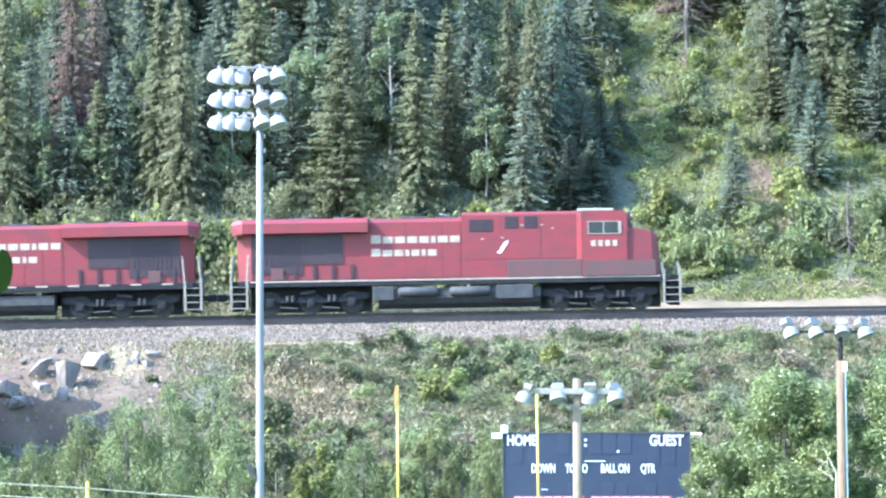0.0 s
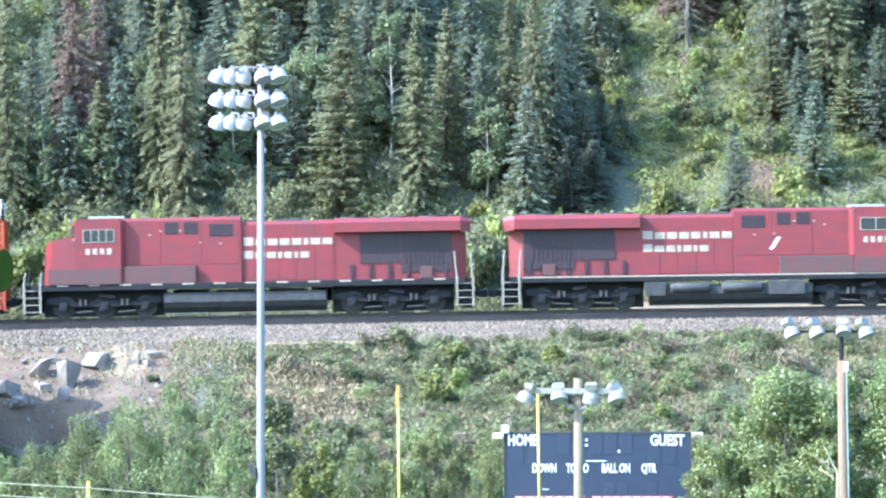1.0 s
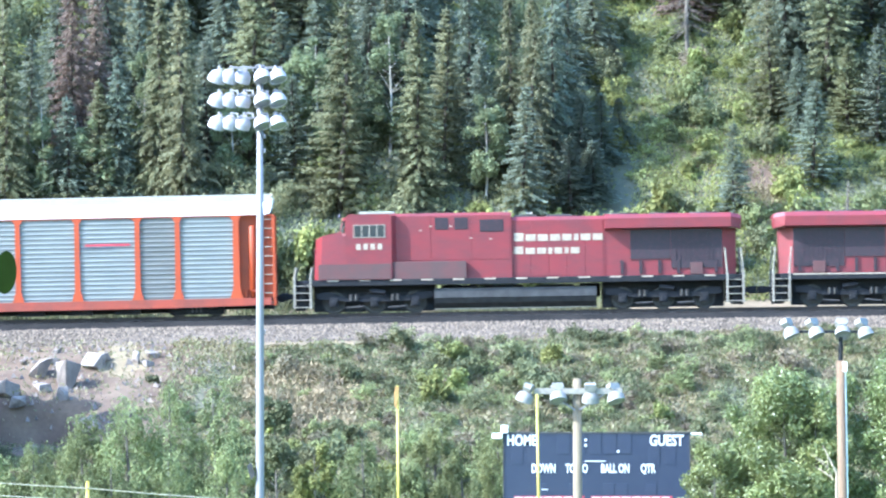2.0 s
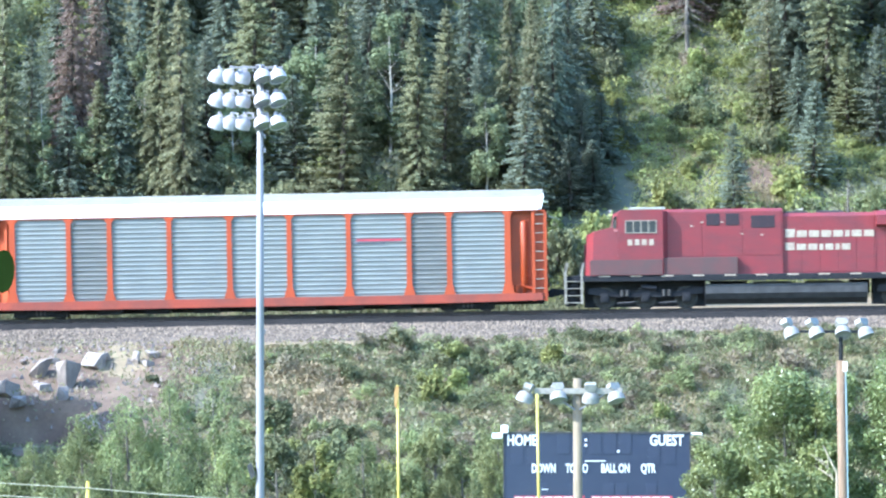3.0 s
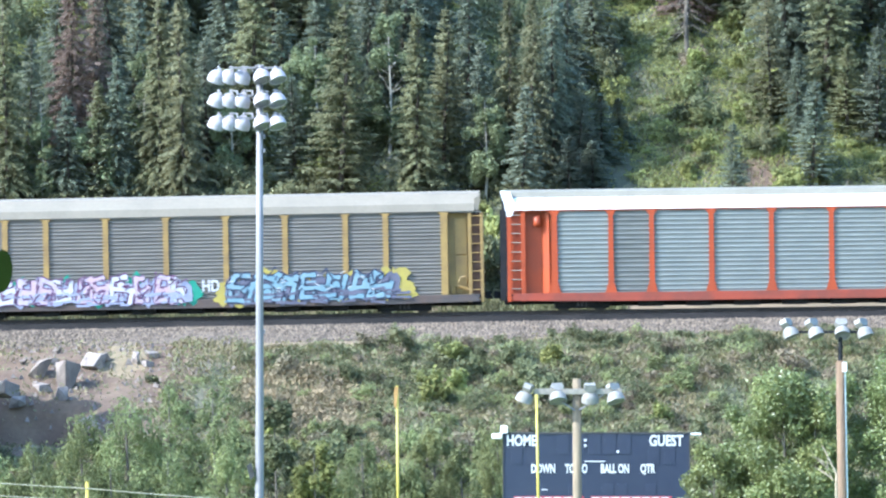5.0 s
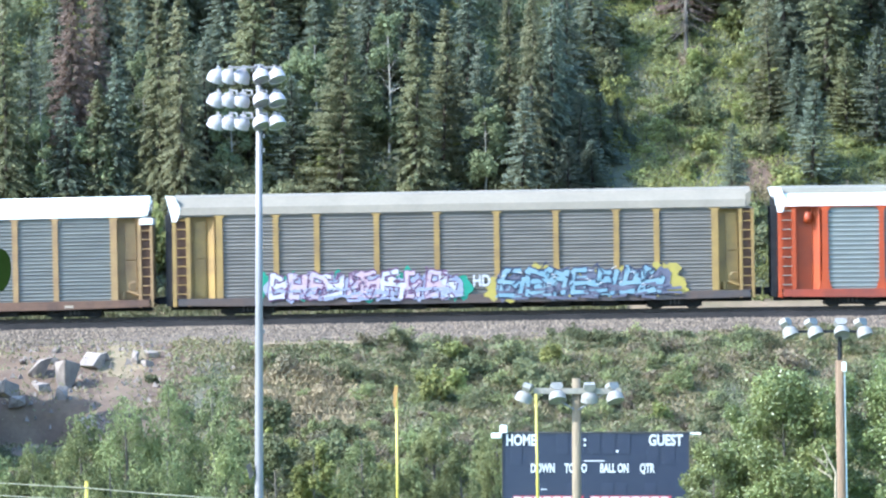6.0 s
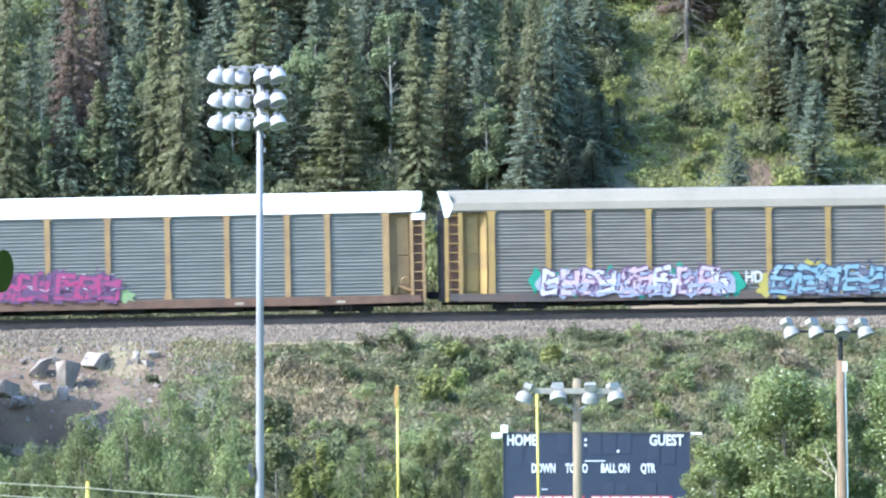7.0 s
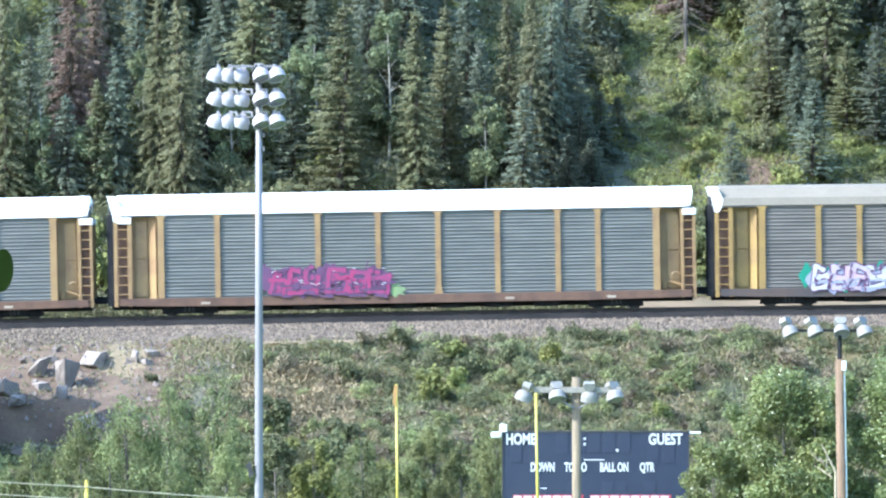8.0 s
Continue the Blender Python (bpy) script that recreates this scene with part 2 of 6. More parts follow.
def rod(bm, a, b, r0, r1=None, n=10):
    a, b = Vector(a), Vector(b)
    d = b - a
    m = Matrix.Translation((a + b) / 2) @ d.to_track_quat("Z", "Y").to_matrix().to_4x4()
    bmesh.ops.create_cone(bm, cap_ends=True, segments=n, radius1=r0, radius2=r0 if r1 is None else r1, depth=d.length, matrix=m)
    return bm


def prism(bm, outline, y0, y1, axis="y"):
    """Extrudes a closed outline of (x, z) along y, or of (y, z) along x."""
    def at(p, q, s):
        return (p, s, q) if axis == "y" else (s, p, q)
    a = [bm.verts.new(at(p, q, y0)) for p, q in outline]
    b = [bm.verts.new(at(p, q, y1)) for p, q in outline]
    bm.faces.new(a)
    bm.faces.new(b[::-1])
    for i in range(len(a)):
        j = (i + 1) % len(a)
        bm.faces.new((a[i], b[i], b[j], a[j]))
    return bm


def lathe(bm, profile, m, n=16):
    """Turns (radius, height) pairs about z, then moves them by m."""
    rings = []
    for r, h in profile:
        rings.append([bm.verts.new(m @ Vector((r * math.cos(2 * math.pi * i / n), r * math.sin(2 * math.pi * i / n), h))) for i in range(n)])
    for a, b in zip(rings, rings[1:]):
        for i in range(n):
            bm.faces.new((a[i], a[(i + 1) % n], b[(i + 1) % n], b[i]))
    return bm


def root(name, label, category, group="", m=None):
    ob = new(name)
    ob.empty_display_size = 0.3
    if m is not None:
        ob.matrix_world = m
    return tagged(ob, label, category, group)


def lettering(text, x, y, z, height, mat, parent, width=None):
    """Raised letters facing the camera (-y), left end at x, foot at z."""
    cu = bpy.data.curves.new("lettering", "FONT")
    cu.body, cu.size, cu.extrude, cu.resolution_u, cu.offset = text, height / 0.72, 0.006, 3, 0.022
    tmp = bpy.data.objects.new("lettering", cu)
    scene.collection.objects.link(tmp)
    bpy.context.view_layer.update()
    me = bpy.data.meshes.new_from_object(tmp.evaluated_get(bpy.context.evaluated_depsgraph_get()))
    bpy.data.objects.remove(tmp)
    xs = [v.co.x for v in me.vertices]
    s = width / (max(xs) - min(xs)) if width else 1.0
    x0 = min(xs)
    for v in me.vertices:
        v.co = Vector(((v.co.x - x0) * s, -v.co.z, v.co.y))
    me.materials.clear()
    me.materials.append(mat)
    ob = new("lettering", me)
    ob.parent = parent
    ob.location = (x, y, z)
    return ob


# ---- the lie of the land ----
SPEED = 12.94  # metres a second


def rail_z(x):
    """Height of the rail heads: a long grade, easing off to the right."""
    c = max(-24.0, min(24.0, x))
    return 13.98 + 0.0165 * c - 0.000111 * c * c + (x - c) * (0.0165 - 0.000222 * c)


def land(x, y):
    """Height of the ground."""
    r = rail_z(max(-60.0, min(60.0, x)))
    dip = max(0.0, min(1.0, (6.0 - x) / 6))
    knots = ((-60, 15.4), (12, 15.4), (45, 3.0), (70, 0.0), (254, 0.0), (264, 2.2), (292.6, r - 1.75), (295.2, r - 1.25), (297, r - 1.2), (303, r - 1.3), (304.4, r - 0.55 - 0.5 * dip),
             (306.2, r + 0.05 - 0.75 * dip), (308, r + 0.5 - 0.5 * dip), (309.6, r + 1.5), (440, r + 85), (900, r + 330), (1600, r + 420), (4000, r + 420))
    if y <= knots[0][0]:
        z = knots[0][1]
    elif y >= knots[-1][0]:
        z = knots[-1][1]
    else:
        for (a, za), (b, zb) in zip(knots, knots[1:]):
            if a <= y <= b:
                z = za + (zb - za) * (y - a) / (b - a)
                break
    cut = max(0.0, min(1.0, (-16.2 - 0.5 * noise.noise((y * 0.5, 0.0, 5.0)) - x) / 0.9))
    if cut and 280.8 < y < 286.4:
        # an added cut with a steep back wall, shaped to deepen the shade there
        floor_z = z - (y - 280.8) * 0.337
        z += cut * (floor_z - z) * min(1.0, (286.4 - y) / 0.55)
    rough = min(1.0, max(0.0, (y - 256) / 8)) * (1 if y < 292 else max(0.0, min(1.0, (y - 306) / 3)))
    if rough:
        z += rough * (0.55 * noise.noise((x * 0.16, y * 0.16, 3.0)) + 0.22 * noise.noise((x * 0.6, y * 0.6, 7.0)))
    return z


class Field:
    """A function of (x, y) sampled on a half-metre grid, then read off quickly."""

    def __init__(self, fn, area):
        (x0, x1), (y0, y1) = area
        self.x0, self.y0 = x0, y0
        self.v = np.array([[fn(x0 + 0.5 * i, y0 + 0.5 * j) for j in range(int((y1 - y0) * 2) + 3)] for i in range(int((x1 - x0) * 2) + 3)])

    def at(self, x, y):
        u, w = (x - self.x0) * 2, (y - self.y0) * 2
        i, j = u.astype(int), w.astype(int)
        u, w = u - i, w - j
        v = self.v
        return (v[i, j] * (1 - u) + v[i + 1, j] * u) * (1 - w) + (v[i, j + 1] * (1 - u) + v[i + 1, j + 1] * u) * w


# ---- ground, track bed and track ----
def ground_sheet():
    xs = [-3000, -1500, -700, -300, -150, -90, -60, -45, -36] + [-30 + 0.6 * i for i in range(101)] + [36, 45, 60, 90, 150, 300, 700, 1500, 3000]
    ys = [-1500, -600, -200, -60, 0, 12, 25, 35, 45, 55, 70, 120, 180, 230, 254] + [256 + 0.55 * i for i in range(160)] + [346, 352, 360, 375, 400, 440, 550, 700, 900, 1600, 4000]
    verts = [(x, y, land(x, y)) for y in ys for x in xs]
    w = len(xs)
    faces, kinds = [], []
    for j in range(len(ys) - 1):
        for i in range(w - 1):
            faces.append((j * w + i, j * w + i + 1, (j + 1) * w + i + 1, (j + 1) * w + i))
            x, y = (xs[i] + xs[i + 1]) / 2, (ys[j] + ys[j + 1]) / 2
            wob = 2.2 * noise.noise((x * 0.25, y * 0.25, 11.0))
            bare = (y > 280 + wob and x < -11.5 + 1.5 * wob and y < 300)
            shoulder = 303 < y < 308.6 + 0.3 * wob
            sand = (x + 15.1 + 0.5 * wob) ** 2 / 1.3 + (y - 292.9) ** 2 / 7 < 1
            kinds.append(0 if y < 258 else 5 if sand else 2 if bare else 3 if shoulder or 292 < y <= 303 else 1 if y < 300 else 2 if (x - 16.0) ** 2 / 2.5 + (y - 316.6) ** 2 / 9 < 1 + 0.5 * wob else 4)
    me = bpy.data.meshes.new("ground")
    me.from_pydata(verts, [], faces)
    turf = shade("mown_turf", (0.075, 0.125, 0.035), 0.9, second=(0.12, 0.15, 0.05), scale=0.4, amount=0.8, grain=5, bump=0.3)
    bank = shade("weedy_bank_soil", (0.070, 0.070, 0.038), 0.95, second=(0.125, 0.108, 0.07), scale=0.45, amount=0.9, grain=4, bump=0.7)
    dirt = shade("bare_sandy_soil", (0.088, 0.054, 0.035), 0.95, second=(0.148, 0.100, 0.062), scale=0.5, amount=0.8, grain=5, bump=0.7)
    gravel = shade("service_road_gravel", (0.180, 0.130, 0.078), 0.95, second=(0.120, 0.095, 0.054), scale=0.7, amount=0.8, grain=8, bump=0.6)
    floor = shade("forest_floor", (0.085, 0.086, 0.055), 0.95, second=(0.120, 0.116, 0.070), scale=0.35, amount=0.9, grain=4, bump=0.7)
    for m in (turf, bank, dirt, gravel, floor, SAND):
        me.materials.append(m)
    me.polygons.foreach_set("material_index", kinds)
    me.polygons.foreach_set("use_smooth", [True] * len(kinds))
    return tagged(new("ground", me), "weedy railway bank and wooded hillside above mown turf", "ground", kind="structure")


def track():
    bed = bmesh.new()
    xs = [-260 + 4 * i for i in range(131)]
    shape = ((295.2, -1.6), (295.5, -1.25), (297.4, -0.56), (298.0, -0.48), (298.72, -0.40), (301.25, -0.30), (302.6, -0.36), (304.6, -1.0), (304.6, -1.75))
    rings = [[bed.verts.new((x, y + (0.25 * noise.noise((x * 0.3, y, 1.0)) if k < 2 else 0), rail_z(x) + z)) for k, (y, z) in enumerate(shape)] for x in xs]
    for a, b in zip(rings, rings[1:]):
        for i in range(len(shape) - 1):
            bed.faces.new((a[i], a[i + 1], b[i + 1], b[i]))
    tagged(part("track_bed", bed, BALLAST, smooth=False), "grey crushed-stone ballast bed on the bank", "track bed", kind="structure")
    # near-black strip over cribs and tie ends; its colour includes the shade there
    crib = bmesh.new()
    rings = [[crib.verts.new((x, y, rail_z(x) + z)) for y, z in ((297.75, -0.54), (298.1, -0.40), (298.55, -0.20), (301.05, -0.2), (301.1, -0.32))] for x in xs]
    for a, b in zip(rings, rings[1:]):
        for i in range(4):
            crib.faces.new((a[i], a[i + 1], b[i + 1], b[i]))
    shade_dark = shade("stained_and_shaded_ballast", (0.013, 0.012, 0.012), 0.95, second=(0.024, 0.021, 0.020), scale=0.8, amount=0.8, grain=14, bump=0.8, spec=0.15)
    tagged(part("crib_ballast", crib, shade_dark), "dark ballast along the ties with shade in its colour", "track bed", kind="structure")
    top = root("railway_track", "single railway track on dark timber ties", "railway track")
    tagged(top, kind="structure")
    head = ((-0.07, -0.18), (-0.07, -0.165), (-0.012, -0.15), (-0.012, -0.045), (-0.036, -0.035), (-0.036, 0.0), (0.036, 0.0), (0.036, -0.035), (0.012, -0.045), (0.012, -0.15), (0.07, -0.165), (0.07, -0.18))
    for y in (299.28, 300.72):
        bm = bmesh.new()
        rings = [[bm.verts.new((x, y + p, rail_z(x) + q)) for p, q in head] for x in xs]
        for a, b in zip(rings, rings[1:]):
            for i in range(len(head)):
                bm.faces.new((a[i], a[(i + 1) % 12], b[(i + 1) % 12], b[i]))
        part("rail", bm, RAIL, top)
    bm = bmesh.new()
    box(bm, -0.11, 0.11, -1.3, 1.3, -0.18, 0, 0.012)
    first = part("tie", bm, TIE, top)
    rng = random.Random(4)
    for i in range(150):
        x = -37.5 + 0.5 * i
        t = first if i == 0 else first.copy()
        if i:
            scene.collection.objects.link(t)
        t.location = (x + rng.uniform(-0.03, 0.03), 300 + rng.uniform(-0.05, 0.05), rail_z(x) - 0.17)
        t.rotation_euler = (0, -0.016, rng.uniform(-0.02, 0.02))


def scatter_stones():
    """Loose ballast stones on the near shoulder, and gravel by the service road."""
    rng = np.random.default_rng(5)
    oct_v = np.array([(1, 0, 0), (-1, 0, 0), (0, 1, 0), (0, -1, 0), (0, 0, 1), (0, 0, -1)], float)
    oct_f = np.array([(0, 2, 4), (2, 1, 4), (1, 3, 4), (3, 0, 4), (2, 0, 5), (1, 2, 5), (3, 1, 5), (0, 3, 5)])
    vs, fs = [], []
    for k in range(18000):
        x = rng.uniform(-23, 23)
        u = rng.random()
        y = 295.3 + 2.7 * u
        z = rail_z(x) + (-1.25 + (y - 295.5) * 0.363 if y < 297.4 else -0.56 + (y - 297.4) * 0.11)
        s = rng.uniform(0.045, 0.11)
        p = oct_v * rng.uniform(0.6, 1.25, (6, 1)) * s
        a = rng.uniform(0, 6.28)
        c, d = math.cos(a), math.sin(a)
        p = p @ np.array(((c, d, 0), (-d, c, 0), (0, 0, 0.8)))
        vs.append(p + (x, y, z))
        fs.append(oct_f + 6 * k)
    loose = bpy.data.materials.new("loose_stone")
    loose.use_nodes = True
    n, l = loose.node_tree.nodes, loose.node_tree.links
    geo, ramp = n.new("ShaderNodeNewGeometry"), n.new("ShaderNodeValToRGB")
    ramp.color_ramp.elements[0].color, ramp.color_ramp.elements[1].color = (0.044, 0.032, 0.024, 1), (0.205, 0.155, 0.110, 1)
    l.new(geo.outputs["Random Per Island"], ramp.inputs[0])
    l.new(ramp.outputs[0], n["Principled BSDF"].inputs["Base Color"])
    n["Principled BSDF"].inputs["Roughness"].default_value = 0.9
    me = mesh_of("ballast_stones", np.concatenate(vs).tolist(), np.concatenate(fs).tolist(), loose)
    tagged(new("ballast_stones", me), "loose grey ballast stones on the track shoulder", "ballast", kind="stuff")


ground_sheet()
track()
scatter_stones()


# ---- the train ----
def wheelset(r, parent, x):
    bm = bmesh.new()
    for s in (-1, 1):
        m = pose(0, s * 0.72, 0, 90)
        prof = ((0.0, -0.07), (r * 0.30, -0.075), (r * 0.34, -0.03), (r * 0.80, -0.03), (r * 0.84, -0.065), (r, -0.065), (r, 0.05), (r + 0.028, 0.055), (r + 0.028, 0.075), (0.0, 0.075))
        lathe(bm, [(a, b * s) for a, b in prof], m, 20)
    rod(bm, (0, -1.0, 0), (0, 1.0, 0), 0.085)
    for s in (-1, 1):
        for a in range(3):
            rod(bm, (r * 0.55 * math.cos(a * 2.09), s * 0.75, r * 0.55 * math.sin(a * 2.09)), (r * 0.55 * math.cos(a * 2.09), s * 0.77, r * 0.55 * math.sin(a * 2.09)), r * 0.12, n=8)
    ob = part("wheelset", bm, STEEL, parent, "worn steel wheels on an axle", smooth=False)
    ob.location = (x, 0, r)
    return ob


def word_bars(bm, x, y, z, widths, h, s):
    """Plain bars in the place of a painted word; s is the way of reading along x."""
    for k, w in enumerate(widths):
        hh = h * (1.12 if k == 0 else 0.94)
        p, q = sorted((x, x + s * w))
        box(bm, p, q, y - 0.006, y + 0.006, z + 0.04, z + hh - 0.02)
        x += s * (w + 0.10)


def locomotive():
    rt = root("locomotive", "red six-axle diesel freight locomotive with cream side lettering", "locomotive", "locomotives of the freight train")
    part("underframe", box(bmesh.new(), -10.35, 10.3, -1.45, 1.45, 1.32, 1.62, 0.03), BLACK, rt, "black walkway and underframe")
    bm = bmesh.new()
    box(bm, -9.8, 9.75, -1.462, -1.452, 1.545, 1.61)
    for i in range(13):
        box(bm, -9.4 + 1.5 * i, -8.85 + 1.5 * i, 1.452, 1.462, 1.54, 1.61)
    part("sill_stripe", bm, CREAM, rt, "pale reflective stripe along the sill")

    def hood(x0, x1, hw, top, ch, name):
        o = ((-hw, 1.62), (-hw, top - ch), (-hw + ch * 0.6, top), (hw - ch * 0.6, top), (hw, top - ch), (hw, 1.62))
        return part(name, prism(bmesh.new(), o, x0, x1, "x"), RED, rt)
    hood(-4.15, 0.32, 1.0, 4.50, 0.16, "engine_hood")
    hood(0.32, 6.05, 1.12, 4.74, 0.12, "equipment_hood")
    hood(-9.75, -4.15, 0.98, 3.95, 0.02, "radiator_hood")
    bm = bmesh.new()
    prism(bm, ((-1.5, 3.9), (-1.5, 4.36), (-1.32, 4.56), (1.32, 4.56), (1.5, 4.36), (1.5, 3.9), (1.0, 3.8), (-1.0, 3.8)), -10.15, -4.15, "x")
    part("radiator_wing", bm, RED, rt, "red overhanging radiator wing")
    bm = bmesh.new()
    a = [bm.verts.new(p) for p in ((-10.15, -1.5, 3.9), (-10.15, -1.5, 4.36), (-10.15, -1.32, 4.56), (-10.15, 1.32, 4.56), (-10.15, 1.5, 4.36), (-10.15, 1.5, 3.9))]
    b = [bm.verts.new(p) for p in ((-10.62, -1.1, 3.78), (-10.68, -1.1, 4.28), (-10.62, -1.0, 4.46), (-10.62, 1.0, 4.46), (-10.68, 1.1, 4.28), (-10.62, 1.1, 3.78))]
    bm.faces.new(b)
    for i in range(6):
        bm.faces.new((a[i], a[(i + 1) % 6], b[(i + 1) % 6], b[i]))
    part("wing_end_cap", bm, RED, rt)
    bm = bmesh.new()
    lo = [bm.verts.new(p) for p in ((-9.75, -0.98, 1.62), (-10.42, -0.5, 1.62), (-10.42, 0.5, 1.62), (-9.75, 0.98, 1.62))]
    hi = [bm.verts.new(p) for p in ((-9.75, -0.98, 3.85), (-10.42, -0.5, 3.8), (-10.42, 0.5, 3.8), (-9.75, 0.98, 3.85))]
    bm.faces.new(lo)
    bm.faces.new(hi)
    for i in range(4):
        bm.faces.new((lo[i], lo[(i + 1) % 4], hi[(i + 1) % 4], hi[i]))
    part("rear_hood_end", bm, RED, rt)
    for s in (-1, 1):
        # panels and brackets below hold the wing's cast shade in their colour
        bm = bmesh.new()
        y0, y1 = sorted((s * 0.975, s * 1.03))
        box(bm, -9.74, -7.3, y0, y1, 1.95, 3.84)
        box(bm, -7.28, -5.35, y0, y1, 2.4, 3.84)
        for i in range(9):
            box(bm, -9.3 + 0.22 * i, -9.24 + 0.22 * i, *sorted((s * 1.03, s * 1.06)), 2.35, 3.72)
        part("radiator_grille", bm, GRILLE_AND_SHADE, rt, "radiator grille panels darkened for the shade under the wing")
        for i in range(6):
            part("hood_bracket", box(bmesh.new(), -9.5 + 0.9 * i, -9.36 + 0.9 * i, *sorted((s * 0.98, s * 1.06)), 1.7, 2.35), GRILLE_AND_SHADE, rt)
        part("filter_box", box(bmesh.new(), -8.8, -8.2, *sorted((s * 0.98, s * 1.10)), 1.65, 2.2, 0.02), RED_DUSTY, rt)
        for i in range(5):
            x = -4.05 + 0.87 * i
            part("hood_door", box(bmesh.new(), x, x + 0.83, *sorted((s * 0.99, s * 1.014)), 1.68, 4.3, 0.006), RED, rt)
        for x, w in ((0.42, 1.75), (2.25, 1.85), (4.18, 1.75)):
            part("equipment_door", box(bmesh.new(), x, x + w, *sorted((s * 1.11, s * 1.135)), 2.5, 4.58, 0.006), RED, rt)
        for x, w, z0, z1 in ((0.7, 1.13, 3.82, 4.40), (2.4, 0.64, 3.95, 4.52), (3.33, 0.64, 3.95, 4.52)):
            bm = bmesh.new()
            box(bm, x, x + w, *sorted((s * 1.12, s * 1.15)), z0, z1)
            intake = part("air_intake", bm, GRILLE_AND_SHADE, rt, "dark louvred air intake")
            for k in range(4):
                zz = z0 + (z1 - z0) * (k + 0.3) / 4
                part("louvre", box(bmesh.new(), x + 0.03, x + w - 0.03, *sorted((s * 1.15, s * 1.165)), zz, zz + 0.05), GRILLE_AND_SHADE, intake)
        for x, z in ((1.25, 3.45), (2.2, 3.5), (3.15, 4.08), (4.1, 4.08), (4.6, 3.9)):
            part("notice", box(bmesh.new(), x, x + 0.13, *sorted((s * 1.13, s * 1.15)), z, z + 0.06), CREAM, rt, "small white notice")
        part("battery_cabinet", box(bmesh.new(), 2.5, 6.04, *sorted((s * 1.1, s * 1.42)), 1.62, 2.44, 0.02), RED_DUSTY, rt, "dust-greyed lower cabinet")
        part("cab_dust_panel", box(bmesh.new(), 6.1, 9.55, *sorted((s * 1.495, s * 1.512)), 1.64, 2.36, 0.005), RED_DUSTY, rt, "dust-greyed lower cab side")
        for z, widths, h in ((3.30, (0.46, 0.48, 0.48, 0.48, 0.46, 0.22, 0.48, 0.48), 0.40), (2.68, (0.44, 0.46, 0.42, 0.2, 0.38, 0.2, 0.42), 0.38)):
            bm = bmesh.new()
            word_bars(bm, -4.0 if s < 0 else 0.2, s * 1.024, z, widths, h, -s)
            part("side_lettering", bm, CREAM, rt, "row of worn cream bars")
        for k in range(4):
            x = 6.5 + 0.34 * k
            part("number_bar", box(bmesh.new(), x, x + 0.22, *sorted((s * 1.502, s * 1.516)), 3.05, 3.33), CREAM, rt, "cream number bar")
        # cab windows: two panes on one side, four on the other
        fr, pn = bmesh.new(), []
        y0, y1 = sorted((s * 1.498, s * 1.53))
        n = 2 if s < 0 else 4
        box(fr, 6.33, 7.88, y0, y1, 3.62, 3.66)
        box(fr, 6.33, 7.88, y0, y1, 4.20, 4.24)
        for k in range(n + 1):
            x = 6.33 + (1.55 - 0.09) * k / n
            box(fr, x + 0.02, x + (0.16 if k == n and s < 0 else 0.07), y0, y1, 3.66, 4.20)
            if k < n:
                pn.append((x + 0.07, x + 0.02 + (1.55 - 0.09) / n))
        window = part("cab_window", fr, HANDRAIL, rt, "pale-framed cab side window")
        for p, q in pn:
            part("pane", box(bmesh.new(), p, q, *sorted((s * 1.499, s * 1.512)), 3.66, 4.20), GLASS, window)
    part("slash_mark", prism(bmesh.new(), ((2.02, 2.78), (2.2, 2.78), (2.58, 3.35), (2.4, 3.35)), -1.155, -1.14), WHITE, rt, "white diagonal slash mark")
    bm = bmesh.new()
    prism(bm, ((6.05, 1.62), (6.05, 4.60), (6.15, 4.74), (8.05, 4.74), (8.22, 4.62), (8.22, 1.62)), -1.5, 1.5)
    part("cab", bm, RED, rt)
    for s in (-1, 1):
        bm = bmesh.new()
        o = ((5.82, s * 1.13), (6.04, s * 1.13), (6.04, s * 1.49))
        lo = [bm.verts.new((x, y, 2.45)) for x, y in o]
        hi = [bm.verts.new((x, y, 4.66)) for x, y in o]
        bm.faces.new(lo)
        bm.faces.new(hi)
        for i in range(3):
            bm.faces.new((lo[i], lo[(i + 1) % 3], hi[(i + 1) % 3], hi[i]))
        part("cab_corner", bm, RED, rt)
    bm = bmesh.new()
    o1 = [(8.22, -1.5), (8.22, 1.5), (8.55, 1.25), (8.55, -1.25)]
    lo = [bm.verts.new((x, y, 3.72)) for x, y in o1]
    hi = [bm.verts.new((x - (0.18 if x > 8.3 else 0), y * 0.97, 4.58)) for x, y in o1]
    bm.faces.new(lo)
    bm.faces.new(hi)
    for i in range(4):
        bm.faces.new((lo[i], lo[(i + 1) % 4], hi[(i + 1) % 4], hi[i]))
    front = part("cab_front", bm, RED, rt)
    for s in (-1, 1):
        bm = bmesh.new()
        p = [bm.verts.new(v) for v in ((8.572, s * 0.12, 3.85), (8.572, s * 1.15, 3.85), (8.435, s * 1.12, 4.45), (8.435, s * 0.12, 4.45))]
        f = bm.faces.new(p)
        bmesh.ops.solidify(bm, geom=[f], thickness=0.02)
        part("windshield", bm, GLASS, front, "dark windshield pane")
        bm = bmesh.new()
        p = [bm.verts.new(v) for v in ((8.50, s * 1.30, 3.85), (8.28, s * 1.47, 3.85), (8.25, s * 1.44, 4.45), (8.36, s * 1.28, 4.45))]
        f = bm.faces.new(p)
        bmesh.ops.solidify(bm, geom=[f], thickness=0.02)
        part("corner_windshield", bm, GLASS, front)
